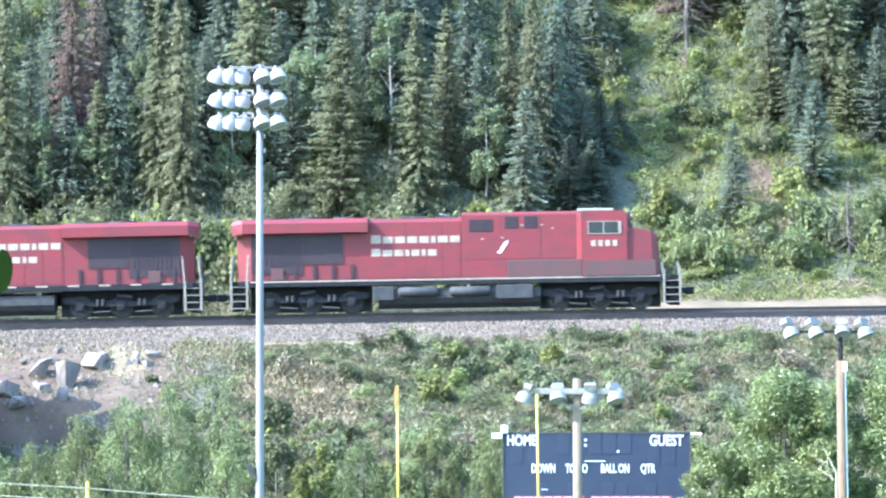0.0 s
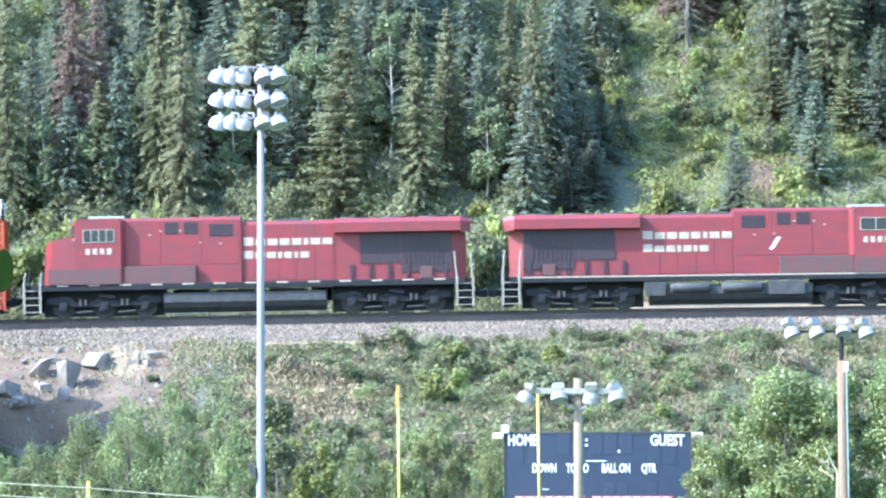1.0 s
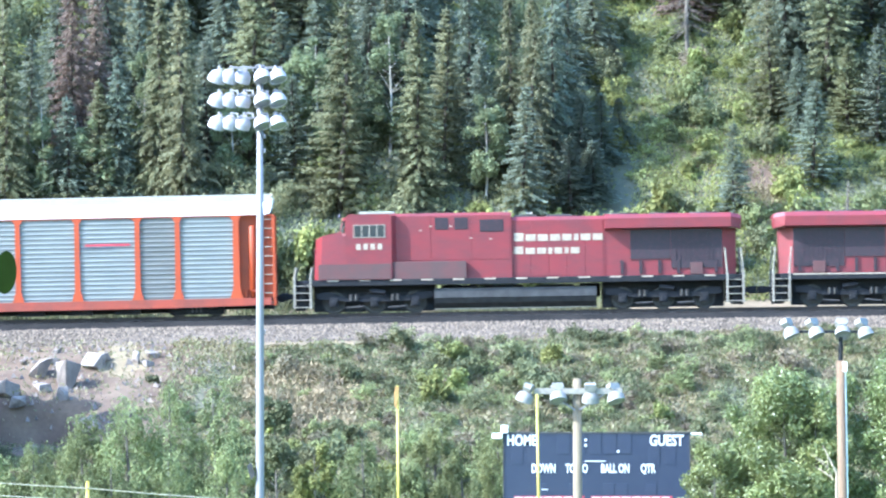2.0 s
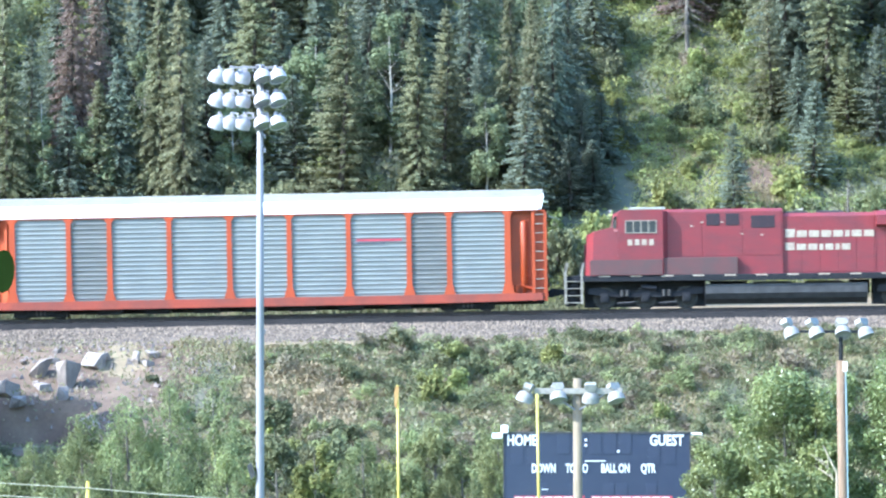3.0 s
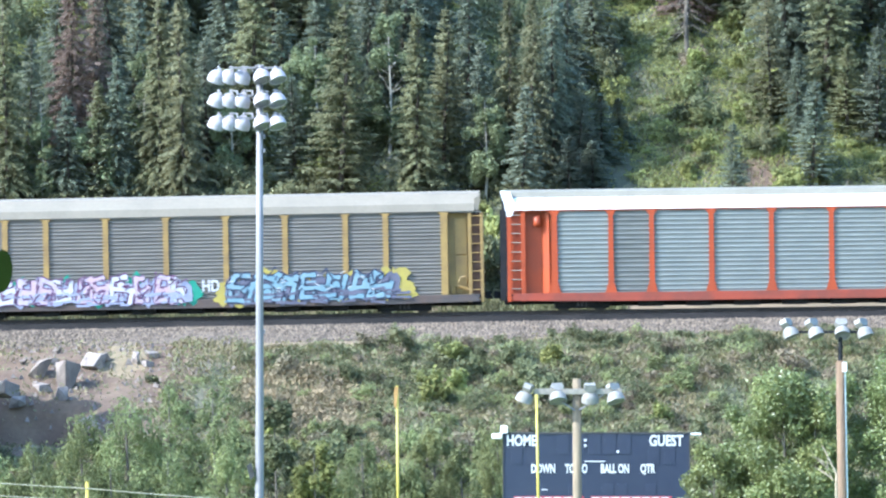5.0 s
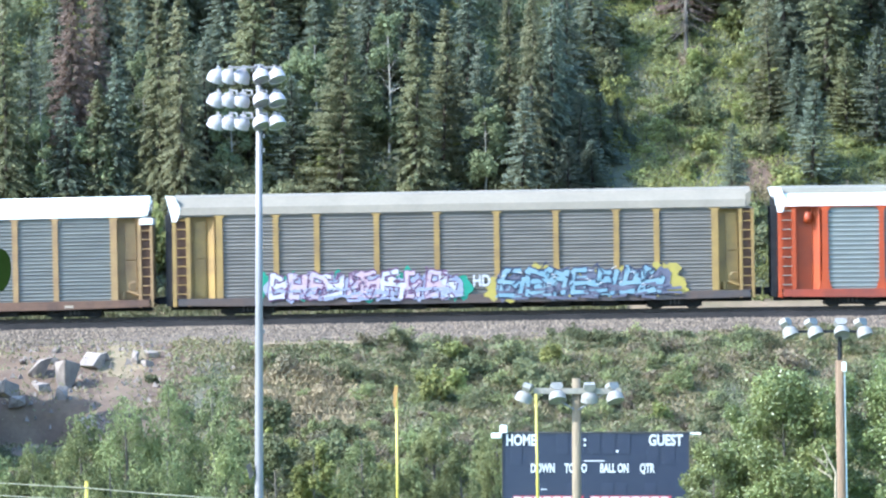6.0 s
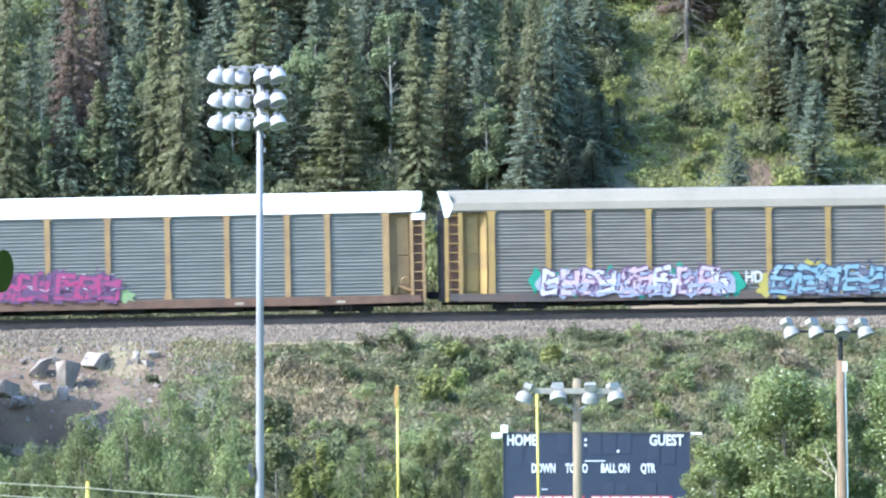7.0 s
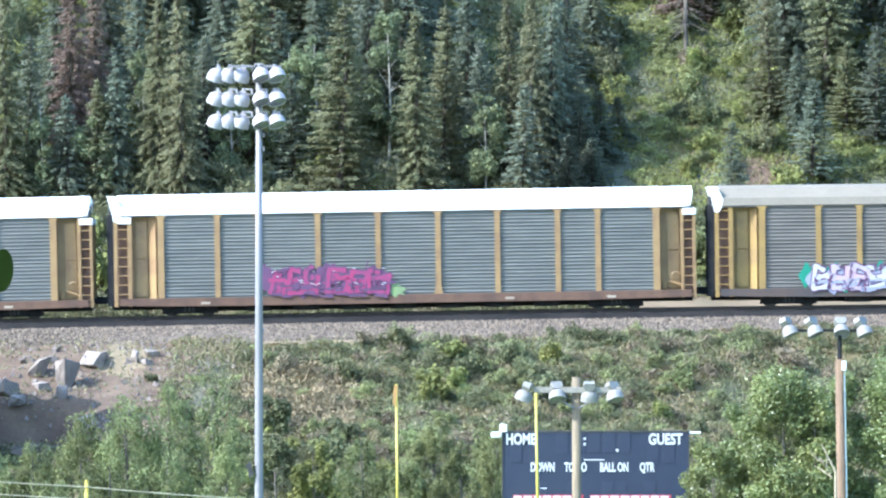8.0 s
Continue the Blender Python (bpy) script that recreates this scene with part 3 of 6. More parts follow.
    bm = bmesh.new()
    lo = [(8.22, 1.42), (9.45, 1.36), (9.76, 0.9)]
    ring = [(x, -y) for x, y in lo] + [(x, y) for x, y in lo[::-1]]
    a = [bm.verts.new((x, y, 1.62)) for x, y in ring]
    b = [bm.verts.new((x - (0.1 if x > 9 else 0), y * 0.97, 3.98 if x < 9 else 3.72 if x < 9.5 else 3.56)) for x, y in ring]
    for i in range(6):
        bm.faces.new((a[i], a[(i + 1) % 6], b[(i + 1) % 6], b[i]))
    bm.faces.new(b)
    bm.faces.new(a[::-1])
    nose = part("nose", bm, RED, rt)
    bm = bmesh.new()
    box(bm, 9.70, 9.78, -0.35, 0.35, 1.7, 3.1, 0.01)
    part("nose_door", bm, RED, nose)
    for s in (-1, 1):
        bm = bmesh.new()
        lathe(bm, ((0, 0.05), (0.09, 0.05), (0.11, 0.0)), pose(8.52, s * 0.14, 4.66, 0, 90, 0), 12)
        part("headlight", bm, LAMP_GLASS, rt, "round headlight lens")
    part("roof_unit", box(bmesh.new(), 5.9, 7.6, -0.8, 0.8, 4.74, 4.86, 0.03), shade("pale_roof_unit", (0.30, 0.31, 0.25), 0.6), rt, "pale air-conditioner housing on the cab roof")
    bm = bmesh.new()
    box(bm, -2.6, -1.4, -0.5, 0.5, 4.5, 4.60, 0.02)
    box(bm, -0.9, 0.2, -0.6, 0.6, 4.5, 4.58, 0.02)
    part("exhaust_cover", bm, GREY_TANK, rt)
    bm = bmesh.new()
    for k in range(3):
        lathe(bm, ((0.02, 0), (0.03, 0.2), (0.075, 0.36)), pose(-0.35, -0.25 + 0.2 * k, 4.66, 0, -90, 0), 8)
    part("horn", bm, HANDRAIL, rt)
    bm = bmesh.new()
    for k in range(3):
        rod(bm, (-8.9 + 1.9 * k, 0, 4.54), (-8.9 + 1.9 * k, 0, 4.62), 0.7, 0.7, 20)
    part("radiator_fan", bm, GREY_TANK, rt)
    # underside
    o = ((-0.70, 0.16), (-1.12, 0.44), (-1.3, 0.70), (-1.3, 1.15), (1.3, 1.15), (1.3, 0.70), (1.12, 0.44), (0.70, 0.16))
    part("fuel_tank", prism(bmesh.new(), o, -3.7, 4.05, "x"), GREY_TANK, rt, "dust-coated grey fuel tank")
    bm = bmesh.new()
    box(bm, -3.7, 4.05, -0.80, -0.72, 0.13, 0.19)
    box(bm, -3.7, 4.05, 0.72, 0.80, 0.13, 0.19)
    part("tank_strip", bm, HANDRAIL, rt)
    for x0, x1 in ((-2.75, -0.8), (-0.3, 1.7)):
        bm = bmesh.new()
        lathe(bm, ((0, x0), (0.16, x0 + 0.03), (0.24, x0 + 0.14), (0.24, x1 - 0.14), (0.16, x1 - 0.03), (0, x1)), pose(0, -1.36, 1.0, 0, 90, 0), 14)
        part("air_reservoir", bm, GREY_TANK, rt, "grey cylindrical air reservoir", True)
    for x0, x1 in ((-3.95, -2.95), (1.95, 3.7)):
        part("equipment_box", box(bmesh.new(), x0, x1, -1.44, -1.3, 0.62, 1.28, 0.03), GREY_TANK, rt)
    for c in (-6.9, 6.9):
        bm = bmesh.new()
        for s in (-1, 1):
            y0, y1 = sorted((s * 0.98, s * 1.16))
            prism(bm, ((c - 2.75, 0.72), (c - 2.75, 0.98), (c - 2.2, 1.05), (c - 1.5, 0.80), (c - 0.6, 0.80), (c, 1.0), (c + 0.6, 0.80), (c + 1.5, 0.80), (c + 2.2, 1.05), (c + 2.75, 0.98), (c + 2.75, 0.72), (c + 1.2, 0.56), (c - 1.2, 0.56)), y0, y1)
            for k in (-1.95, 0, 1.95):
                box(bm, c + k - 0.2, c + k + 0.2, *sorted((s * 1.0, s * 1.24)), 0.33, 0.76, 0.04)
                rod(bm, (c + k, s * 1.22, 0.53), (c + k, s * 1.28, 0.53), 0.14, 0.12, 12)
        # solid black fill for the motors and the shade beneath the frame
        box(bm, c - 2.9, c + 2.9, -0.6, 0.6, 0.09, 1.34)
        truck = part("truck", bm, BLACK, rt, "black three-axle truck frame with a dark filler block")
        for k in (-1.95, 0, 1.95):
            wheelset(0.53, truck, c + k)
        for s in (-1, 1):
            for k in (-1.0, 1.0):
                bm = bmesh.new()
                for q in (-0.12, 0.12):
                    rod(bm, (c + k + q, s * 1.2, 0.62), (c + k + q, s * 1.2, 0.92), 0.08, n=8)
                rod(bm, (c + k - 0.45, s * 1.2, 0.33), (c + k + 0.35, s * 1.2, 0.28), 0.05, n=8)
                part("spring", bm, STEEL, truck, "dusty coil springs")
            bm = bmesh.new()
            rod(bm, (c - 0.5, s * 1.2, 0.98), (c + 0.2, s * 1.2, 1.08), 0.12, 0.12, 10)
            part("brake_cylinder", bm, BLACK, truck)
    for c in (-1, 1):
        for s in (-1, 1):
            xa, xb = c * 9.95, c * 10.72
            back = box(bmesh.new(), min(xa, xb), max(xa, xb), *sorted((s * 0.95, s * 1.05)), 0.28, 1.6)
            ladder = part("boarding_ladder", back, BLACK, rt, "black boarding ladder with pale edges")
            for x in (xa, xb):
                bm = bmesh.new()
                box(bm, x - 0.05, x + 0.05, *sorted((s * 1.05, s * 1.46)), 0.28, 1.72)
                rod(bm, (x, s * 1.42, 1.7), (x - 0.1 * c, s * 1.42, 2.25 if c > 0 else 2.9), 0.045, n=8)
                part("stringer", bm, HANDRAIL, ladder, "pale step side and grab rail")
            for k in range(4):
                part("tread", box(bmesh.new(), min(xa, xb), max(xa, xb), *sorted((s * 1.05, s * 1.45)), 0.32 + 0.34 * k, 0.36 + 0.34 * k), HANDRAIL, ladder)
        bm = bmesh.new()
        prism(bm, ((c * 10.2, 0.18), (c * 10.72, 0.16), (c * 10.55, 0.6), (c * 10.4, 1.5), (c * 10.2, 1.5)), -1.25, 1.25)
        part("pilot", bm, BLACK, rt)
        bm = bmesh.new()
        box(bm, *sorted((c * 10.3, c * 11.2)), -0.13, 0.13, 0.72, 0.98, 0.03)
        box(bm, *sorted((c * 11.0, c * 11.42)), -0.2, 0.17, 0.66, 1.02, 0.05)
        rod(bm, (c * 10.5, 0.6, 1.0), (c * 11.0, 0.5, 0.5), 0.03)
        part("coupler", bm, BLACK, rt)
    return rt


SOOTY_SILL = shade("sooty_sill", (0.055, 0.048, 0.048), 0.8, second=(0.10, 0.062, 0.045), scale=0.8, amount=0.7, grain=14)
POSTS = (-11.5, -8.8, -6.85, -4.0, -1.13, 1.73, 4.56, 7.44, 9.36, 12.15)


def autorack(label, panel, frame_paint, sill_paint, side_roof, top_roof, flare, dull=()):
    rt = root("autorack_car", label, "railway car", "autorack cars of the freight train")
    bm = bmesh.new()
    box(bm, -13.9, 13.9, -1.45, 1.45, 0.72, 0.84)
    box(bm, -13.9, 13.9, -0.35, 0.35, 0.30, 0.9)
    box(bm, -9.0, 9.0, -0.5, 0.5, 0.19, 0.5)
    for k in range(7):
        box(bm, -7.5 + 2.3 * k, -6.3 + 2.3 * k, -1.1, 1.1, 0.16, 0.45, 0.03)
    part("deck", bm, BLACK, rt)
    for s in (-1, 1):
        y0, y1 = sorted((s * 1.40, s * 1.56))
        prof = ((-13.5, 0.50), (-13.5, 0.84), (13.8, 0.84), (13.8, 0.50), (12.0, 0.47), (8.9, 0.43), (-8.9, 0.43), (-12.0, 0.47))
        part("side_sill", prism(bmesh.new(), prof, y0, y1), sill_paint, rt)
        for k, (a, b) in enumerate(zip(POSTS, POSTS[1:])):
            bm = bmesh.new()
            n = 18 if flare else 23
            pts = []
            for i in range(n):
                z = 0.80 + 3.98 * i / n
                h = 3.98 / n
                pts += [(1.456, z), (1.456, z + h * 0.55), (1.482, z + h * 0.66), (1.482, z + h * 0.84)]
            pts.append((1.456, 4.78))
            va = [bm.verts.new((a + 0.1, s * y, z)) for y, z in pts]
            vb = [bm.verts.new((b - 0.1, s * y, z)) for y, z in pts]
            for i in range(len(pts) - 1):
                bm.faces.new((va[i], vb[i], vb[i + 1], va[i + 1]))
            mat = BODY_GREY if k in dull else panel
            part("side_panel", bm, mat, rt)
        for k, x in enumerate(POSTS):
            w = 0.13 if 0 < k < 9 else 0.16
            if flare:
                o = ((x - w - 0.16, 0.80), (x - w, 1.35), (x - w * 0.85, 4.55), (x - w - 0.15, 4.78), (x + w + 0.15, 4.78), (x + w * 0.85, 4.55), (x + w, 1.35), (x + w + 0.16, 0.80))
            else:
                o = ((x - w - (0.09 if k == 5 else 0), 0.80), (x - w, 1.3), (x - w, 4.66), (x - w - 0.12, 4.78), (x + w + 0.12, 4.78), (x + w, 4.66), (x + w, 1.3), (x + w + (0.09 if k == 5 else 0), 0.80))
            part("side_post", prism(bmesh.new(), o, *sorted((s * 1.40, s * 1.55))), frame_paint, rt)
        # end bays, set back behind end posts and ladders
        for e in (-1, 1):
            x0, x1 = (12.2, 13.3) if e > 0 else (-12.95, -12.1)
            bm = bmesh.new()
            box(bm, x0, x1, *sorted((s * 1.02, s * 1.10)), 0.80, 4.78)
            part("end_bay_wall", bm, frame_paint, rt)
            if e < 0:
                bm = bmesh.new()
                o = ((-12.12, s * 1.02), (-12.12, s * 1.10), (-11.74, s * 1.38), (-11.70, s * 1.30))
                lo = [bm.verts.new((x, y, 0.82)) for x, y in o]
                hi = [bm.verts.new((x, y, 4.76)) for x, y in o]
                bm.faces.new(lo)
                bm.faces.new(hi)
                for i in range(4):
                    bm.faces.new((lo[i], lo[(i + 1) % 4], hi[(i + 1) % 4], hi[i]))
                part("end_bay_flank", bm, frame_paint, rt)
            door = (12.68, 13.22) if e > 0 else (-12.7, -12.16)
            if not flare:
                for z0, z1 in ((0.95, 2.70), (2.76, 4.5)):
                    part("end_bay_door", box(bmesh.new(), *door, *sorted((s * 1.10, s * 1.20)), z0, z1, 0.01), frame_paint, rt)
            else:
                bm = bmesh.new()
                xp = 12.92 if e > 0 else -12.3
                prof = ((0.0, 0.82), (0.08, 0.82), (0.08, 1.22), (0.16, 1.30), (0.16, 4.22), (0.10, 4.30), (0.0, 4.30)) if e > 0 else ((0.0, 4.0), (0.17, 4.03), (0.2, 4.2), (0.17, 4.5), (0.0, 4.55))
                lathe(bm, prof, pose(xp, s * 1.27, 0), 14)
                part("end_bay_pipe", bm, frame_paint, rt, smooth=True)
            inner, outer = ((13.30, 13.46), (13.88, 14.02)) if e > 0 else ((-13.08, -12.88), (-13.74, -13.56))
            for k, (p, q) in enumerate((inner, outer)):
                part("end_post", box(bmesh.new(), p, q, *sorted((s * (1.36 if k else 1.30), s * 1.5)), 0.46, 4.74, 0.012), frame_paint, rt)
            rungs = (inner[1], outer[0]) if e > 0 else (outer[1], inner[0])
            # sheet in place of the shaded gap; rust brown darkens it on unflared cars
            part("ladder_back", box(bmesh.new(), *rungs, *sorted((s * 1.22, s * 1.25)), 0.5, 4.7), frame_paint if flare else RUST_AND_RECESS, rt, "backing sheet standing for the shaded recess behind the ladder")
            rung = part("ladder_rung", rod(bmesh.new(), (rungs[0] - 0.02, 0, 0), (rungs[1] + 0.02, 0, 0), 0.024, n=6), HANDRAIL if flare else frame_paint, rt)
            for i in range(10):
                ob = rung.copy() if i else rung
                if i:
                    scene.collection.objects.link(ob)
                ob.location = (0, s * 1.46, 0.62 + 0.44 * i)
        part("top_rail", box(bmesh.new(), -13.4, 13.95, *sorted((s * 1.42, s * 1.52)), 4.74, 4.81), frame_paint if flare else panel, rt)
    for s in (-1, 1):
        bm = bmesh.new()
        prism(bm, ((s * 1.50, 4.80), (s * 1.56, 4.82), (s * 1.46, 5.18), (s * 1.26, 5.40), (s * 1.2, 5.36), (s * 1.40, 5.14)), -13.38, 13.62, "x")
        part("roof_side", bm, side_roof, rt)
        # flared end hoods: a full white gusset at one end, a short one at the other
        bm = bmesh.new()
        prism(bm, ((-13.40, 4.84), (-13.34, 5.15), (-13.62, 5.74), (-14.05, 5.76), (-13.92, 5.3), (-13.80, 4.86), (-13.74, 4.52), (-13.52, 4.52)), *sorted((s * 1.18, s * 1.52)))
        part("end_gusset", bm, ROOF_WHITE, rt, "white flared end hood")
        bm = bmesh.new()
        prism(bm, ((13.62, 4.84), (13.62, 5.42), (13.92, 5.60), (13.86, 5.1), (13.78, 4.84)), *sorted((s * 1.15, s * 1.46)))
        part("end_gusset", bm, side_roof, rt)
        if side_roof is ROOF_WHITE and not flare:
            for p, q in ((13.42, 14.04), (-13.56, -12.9)):
                part("ladder_cap", box(bmesh.new(), p, q, *sorted((s * 1.34, s * 1.54)), 4.42, 4.72, 0.02), ROOF_WHITE, rt, "white ladder top bracket")
    bm = bmesh.new()
    prism(bm, ((-1.26, 5.40), (-1.02, 5.68), (0, 5.80), (1.02, 5.68), (1.26, 5.40)), -13.62, 13.88, "x")
    part("roof_top", bm, top_roof, rt)
    for e in (-1, 1):
        x0, x1 = (13.72, 13.84) if e > 0 else (-13.98, -13.84)
        for s in (-1, 1):
            part("end_frame", box(bmesh.new(), *((13.6, 13.86) if e > 0 else (-14.08, -13.72)), *sorted((s * 1.12, s * 1.20)), 0.5, 4.85), BLACK, rt, "dark end frame")
        for s in (-1, 1):
            bm = bmesh.new()
            box(bm, x0, x1, *sorted((s * 0.03, s * 1.11)), 0.84, 5.3, 0.02)
            for i in range(4):
                box(bm, *((x1, x1 + 0.04) if e > 0 else (x0 - 0.04, x0)), *sorted((s * 0.1, s * 1.1)), 1.2 + i, 1.3 + i)
            part("end_door", bm, GREY_TANK if frame_paint is not ORANGE else BLACK, rt, "dark closed end door")
        bm = bmesh.new()
        box(bm, *sorted((e * 13.6, e * 14.3)), -0.13, 0.13, 0.66, 0.9, 0.03)
        box(bm, *sorted((e * 14.1, e * 14.4)), -0.2, 0.17, 0.6, 0.96, 0.05)
        part("coupler", bm, BLACK, rt)
        c = e * 10.2
        bm = bmesh.new()
        for s in (-1, 1):
            prism(bm, ((c - 1.25, 0.36), (c - 1.2, 0.58), (c - 0.5, 0.64), (c + 0.5, 0.64), (c + 1.2, 0.58), (c + 1.25, 0.36), (c + 0.75, 0.42), (c + 0.4, 0.16), (c - 0.4, 0.16), (c - 0.75, 0.42)), *sorted((s * 1.0, s * 1.14)))
            for k in (-0.88, 0.88):
                rod(bm, (c + k, s * 1.12, 0.42), (c + k, s * 1.2, 0.42), 0.12, 0.1, 12)
        box(bm, c - 0.3, c + 0.3, -1.0, 1.0, 0.3, 0.7)
        box(bm, c - 1.3, c + 1.3, -0.98, 0.98, 0.10, 0.62)
        truck = part("truck", bm, BLACK, rt, "black two-axle truck")
        for k in (-0.88, 0.88):
            wheelset(0.42, truck, c + k)
        for s in (-1, 1):
            bm = bmesh.new()
            for q in (-0.2, 0, 0.2):
                rod(bm, (c + q, s * 1.08, 0.2), (c + q, s * 1.08, 0.46), 0.075, n=8)
            part("spring", bm, GREY_TANK, truck)
    bm = bmesh.new()
    rod(bm, (12.75, -1.3, 1.25), (13.3, -1.3, 1.05), 0.07, n=8)
    rod(bm, (12.55, -1.28, 0.9), (12.55, -1.28, 1.25), 0.1, n=8)
    lathe(bm, ((0.20, -0.02), (0.23, 0), (0.20, 0.02)), pose(13.05, -1.4, 1.5, 90), 14)
    part("hand_brake", bm, frame_paint, rt)
    return rt


def blob(bm, pts, y):
    """A flat painted patch with the outline pts (x, z)."""
    vs = [bm.verts.new((x, y, z)) for x, z in pts]
    f = bm.faces.new(vs)
    r = bmesh.ops.extrude_face_region(bm, geom=[f])
    for v in r["geom"]:
        if isinstance(v, bmesh.types.BMVert):
            v.co.y += 0.006


def cloud(cx, cz, rx, rz, rng, n=18, jag=0.25):
    return [(cx + rx * math.cos(i * 2 * math.pi / n) * rng.uniform(1 - jag, 1 + jag), cz + rz * math.sin(i * 2 * math.pi / n) * rng.uniform(1 - jag, 1 + jag)) for i in range(n)]


def stroke(bm, x0, z0, x1, z1, w, y):
    """A painted bar with cut and swollen ends."""
    d = Vector((x1 - x0, z1 - z0)).normalized()
    p = Vector((-d.y, d.x)) * w
    a, b = Vector((x0, z0)), Vector((x1, z1))
    m = (a + b) / 2
    blob(bm, [tuple(v) for v in (a - p * 0.9, a - d * w * 0.5, a + p, m + p * 0.78, b + p * 1.15, b + d * w * 0.4, b - p, m - p * 0.7)], y)


def letter_form(bm, x, z, w, h, rng, y, grow=0.0):
    """One swollen graffiti shape: leaning stems, a crossing bar, a hook and a bulge."""
    lean = rng.uniform(-0.05, 0.22) * h
    t = h * rng.uniform(0.068, 0.095) + grow
    jz = [rng.uniform(-0.08, 0.08) * h for _ in range(6)]
    xs = [x + w * q for q in (0.14, 0.5, 0.88)]
    strokes = [(xs[0], z + 0.12 * h + jz[0], xs[0] + lean, z + 0.9 * h + jz[1]),
               (xs[2] - 0.1 * w, z + 0.1 * h + jz[2], xs[2] + lean * 0.6, z + (0.5 + 0.4 * rng.random()) * h),
               (xs[0] + rng.uniform(-0.1, 0.2) * w, z + rng.uniform(0.4, 0.6) * h, xs[2] + 0.05 * w, z + rng.uniform(0.45, 0.65) * h),
               (xs[0] - 0.05 * w, z + rng.uniform(0.1, 0.2) * h, xs[1] + rng.uniform(0, 0.3) * w, z + rng.uniform(0.08, 0.25) * h),
               (xs[0] + lean, z + 0.86 * h + jz[3], xs[1] + lean + rng.uniform(-0.1, 0.3) * w, z + rng.uniform(0.7, 1.0) * h)]
    for k, s in enumerate(strokes):
        stroke(bm, *s, t, y - 0.0012 * k)
    blob(bm, cloud(x + w * rng.uniform(0.3, 0.7), z + h * rng.uniform(0.3, 0.7), w * 0.14 + grow, h * 0.10 + grow, rng, 10, 0.2), y - 0.007)


def graffiti_row(car, x0, x1, z0, h, count, face, second, lower, edge, back, seed, filled=0.8):
    """A sprayed row of swollen letter-like shapes: a ragged fringe, a patchy field, dark-edged two-toned forms and pale glints."""
    rng = random.Random(seed)
    y = -1.574
    w = (x1 - x0) / count
    layers = {"fringe": bmesh.new(), "field": bmesh.new(), "line": bmesh.new(), "second": bmesh.new(), "lower": bmesh.new(), "glint": bmesh.new()}
    for k in range(count * 2):
        cx = x0 + (k + 0.5) * w / 2
        if rng.random() < 0.75 or k < 2 or k > count * 2 - 3:
            blob(layers["fringe"], cloud(cx + (0.3 * w if k > count * 2 - 3 else -0.3 * w if k < 2 else 0), z0 + h * rng.uniform(0.3, 0.68), w * 0.42, h * rng.uniform(0.28, 0.42), rng, 16, 0.35), y + 0.0005 * k)
        if rng.random() < filled:
            blob(layers["field"], cloud(cx, z0 + h * rng.uniform(0.38, 0.5), w * 0.36, h * rng.uniform(0.3, 0.44), rng, 14, 0.25), y - 0.014 - 0.0004 * k)
    for k in range(count):
        x = x0 + k * w + 0.04
        x, wide = x + w * rng.uniform(-0.3, 0.1), w * rng.uniform(0.9, 1.5)
        state = rng.getstate()
        letter_form(layers["line"], x, z0 + 0.02, wide, h * 0.93, rng, y - 0.034, h * 0.05)
        rng.setstate(state)
        one = bmesh.new()
        letter_form(one, x, z0 + 0.02, wide, h * 0.93, rng, y - 0.046)
        part("sprayed_letter", one, SPRAY[face if k % 3 else second], car, face + " sprayed letter shape")
        letter_form(layers["second"], x + rng.uniform(-0.1, 0.2) * w, z0 + h * rng.uniform(-0.02, 0.1), w * 0.7, h * rng.uniform(0.5, 0.75), rng, y - 0.027, -h * 0.03)
        for q in range(4):
            cx, cz = x + w * rng.random(), z0 + h * rng.uniform(0.0, 0.38)
            stroke(layers["lower"], cx, cz, cx + w * rng.uniform(0.3, 0.9), cz + h * rng.uniform(-0.05, 0.06), h * 0.042, y - 0.060 - 0.0002 * (4 * k + q))
        for q in range(2):
            cx, cz = x + w * rng.random(), z0 + h * rng.uniform(0.35, 0.9)
            stroke(layers["glint"], cx, cz, cx + w * rng.uniform(0.08, 0.25), cz + h * rng.uniform(-0.06, 0.10), h * 0.014, y - 0.078 - 0.0005 * (2 * k + q))
        for q in range(6):
            cx, cz = x + w * rng.random(), z0 + h * rng.uniform(0.05, 0.85)
            stroke(layers["line"], cx, cz, cx + w * rng.uniform(-0.3, 0.4), cz + h * rng.uniform(0.02, 0.3), h * 0.026, y - 0.072 - 0.0001 * (6 * k + q))
    for name, colour in (("fringe", back), ("field", lower), ("second", second), ("lower", lower), ("glint", "white"), ("line", edge)):
        tagged(part("sprayed_" + name, layers[name], SPRAY[colour], car, colour + " sprayed paint"), kind="stuff")


def sill_label(car, x):
    part("sill_label", box(bmesh.new(), x, x + 0.42, -1.572, -1.562, 0.52, 0.64), CREAM, car, "small pale sill label")


lead_locomotive = locomotive()
second_locomotive = copy_thing(lead_locomotive, pose(-22.26, 300, 14, 0, 0, 180))
orange_car = autorack("orange autorack car with pale corrugated side panels", BODY_BLUE, ORANGE, ORANGE_SILL, ROOF_WHITE, ROOF_TOP, True, dull=(1, 7))
gold_car = autorack("dusty grey and yellow autorack car with long graffiti", BODY_DULL, GOLD, SOOTY_SILL, ROOF_GREY, ROOF_GREY, False)
white_car = autorack("white-roofed grey and ochre autorack car with pink graffiti", BODY_GREY, OCHRE, RUST_AND_RECESS, ROOF_WHITE, ROOF_WHITE, False)
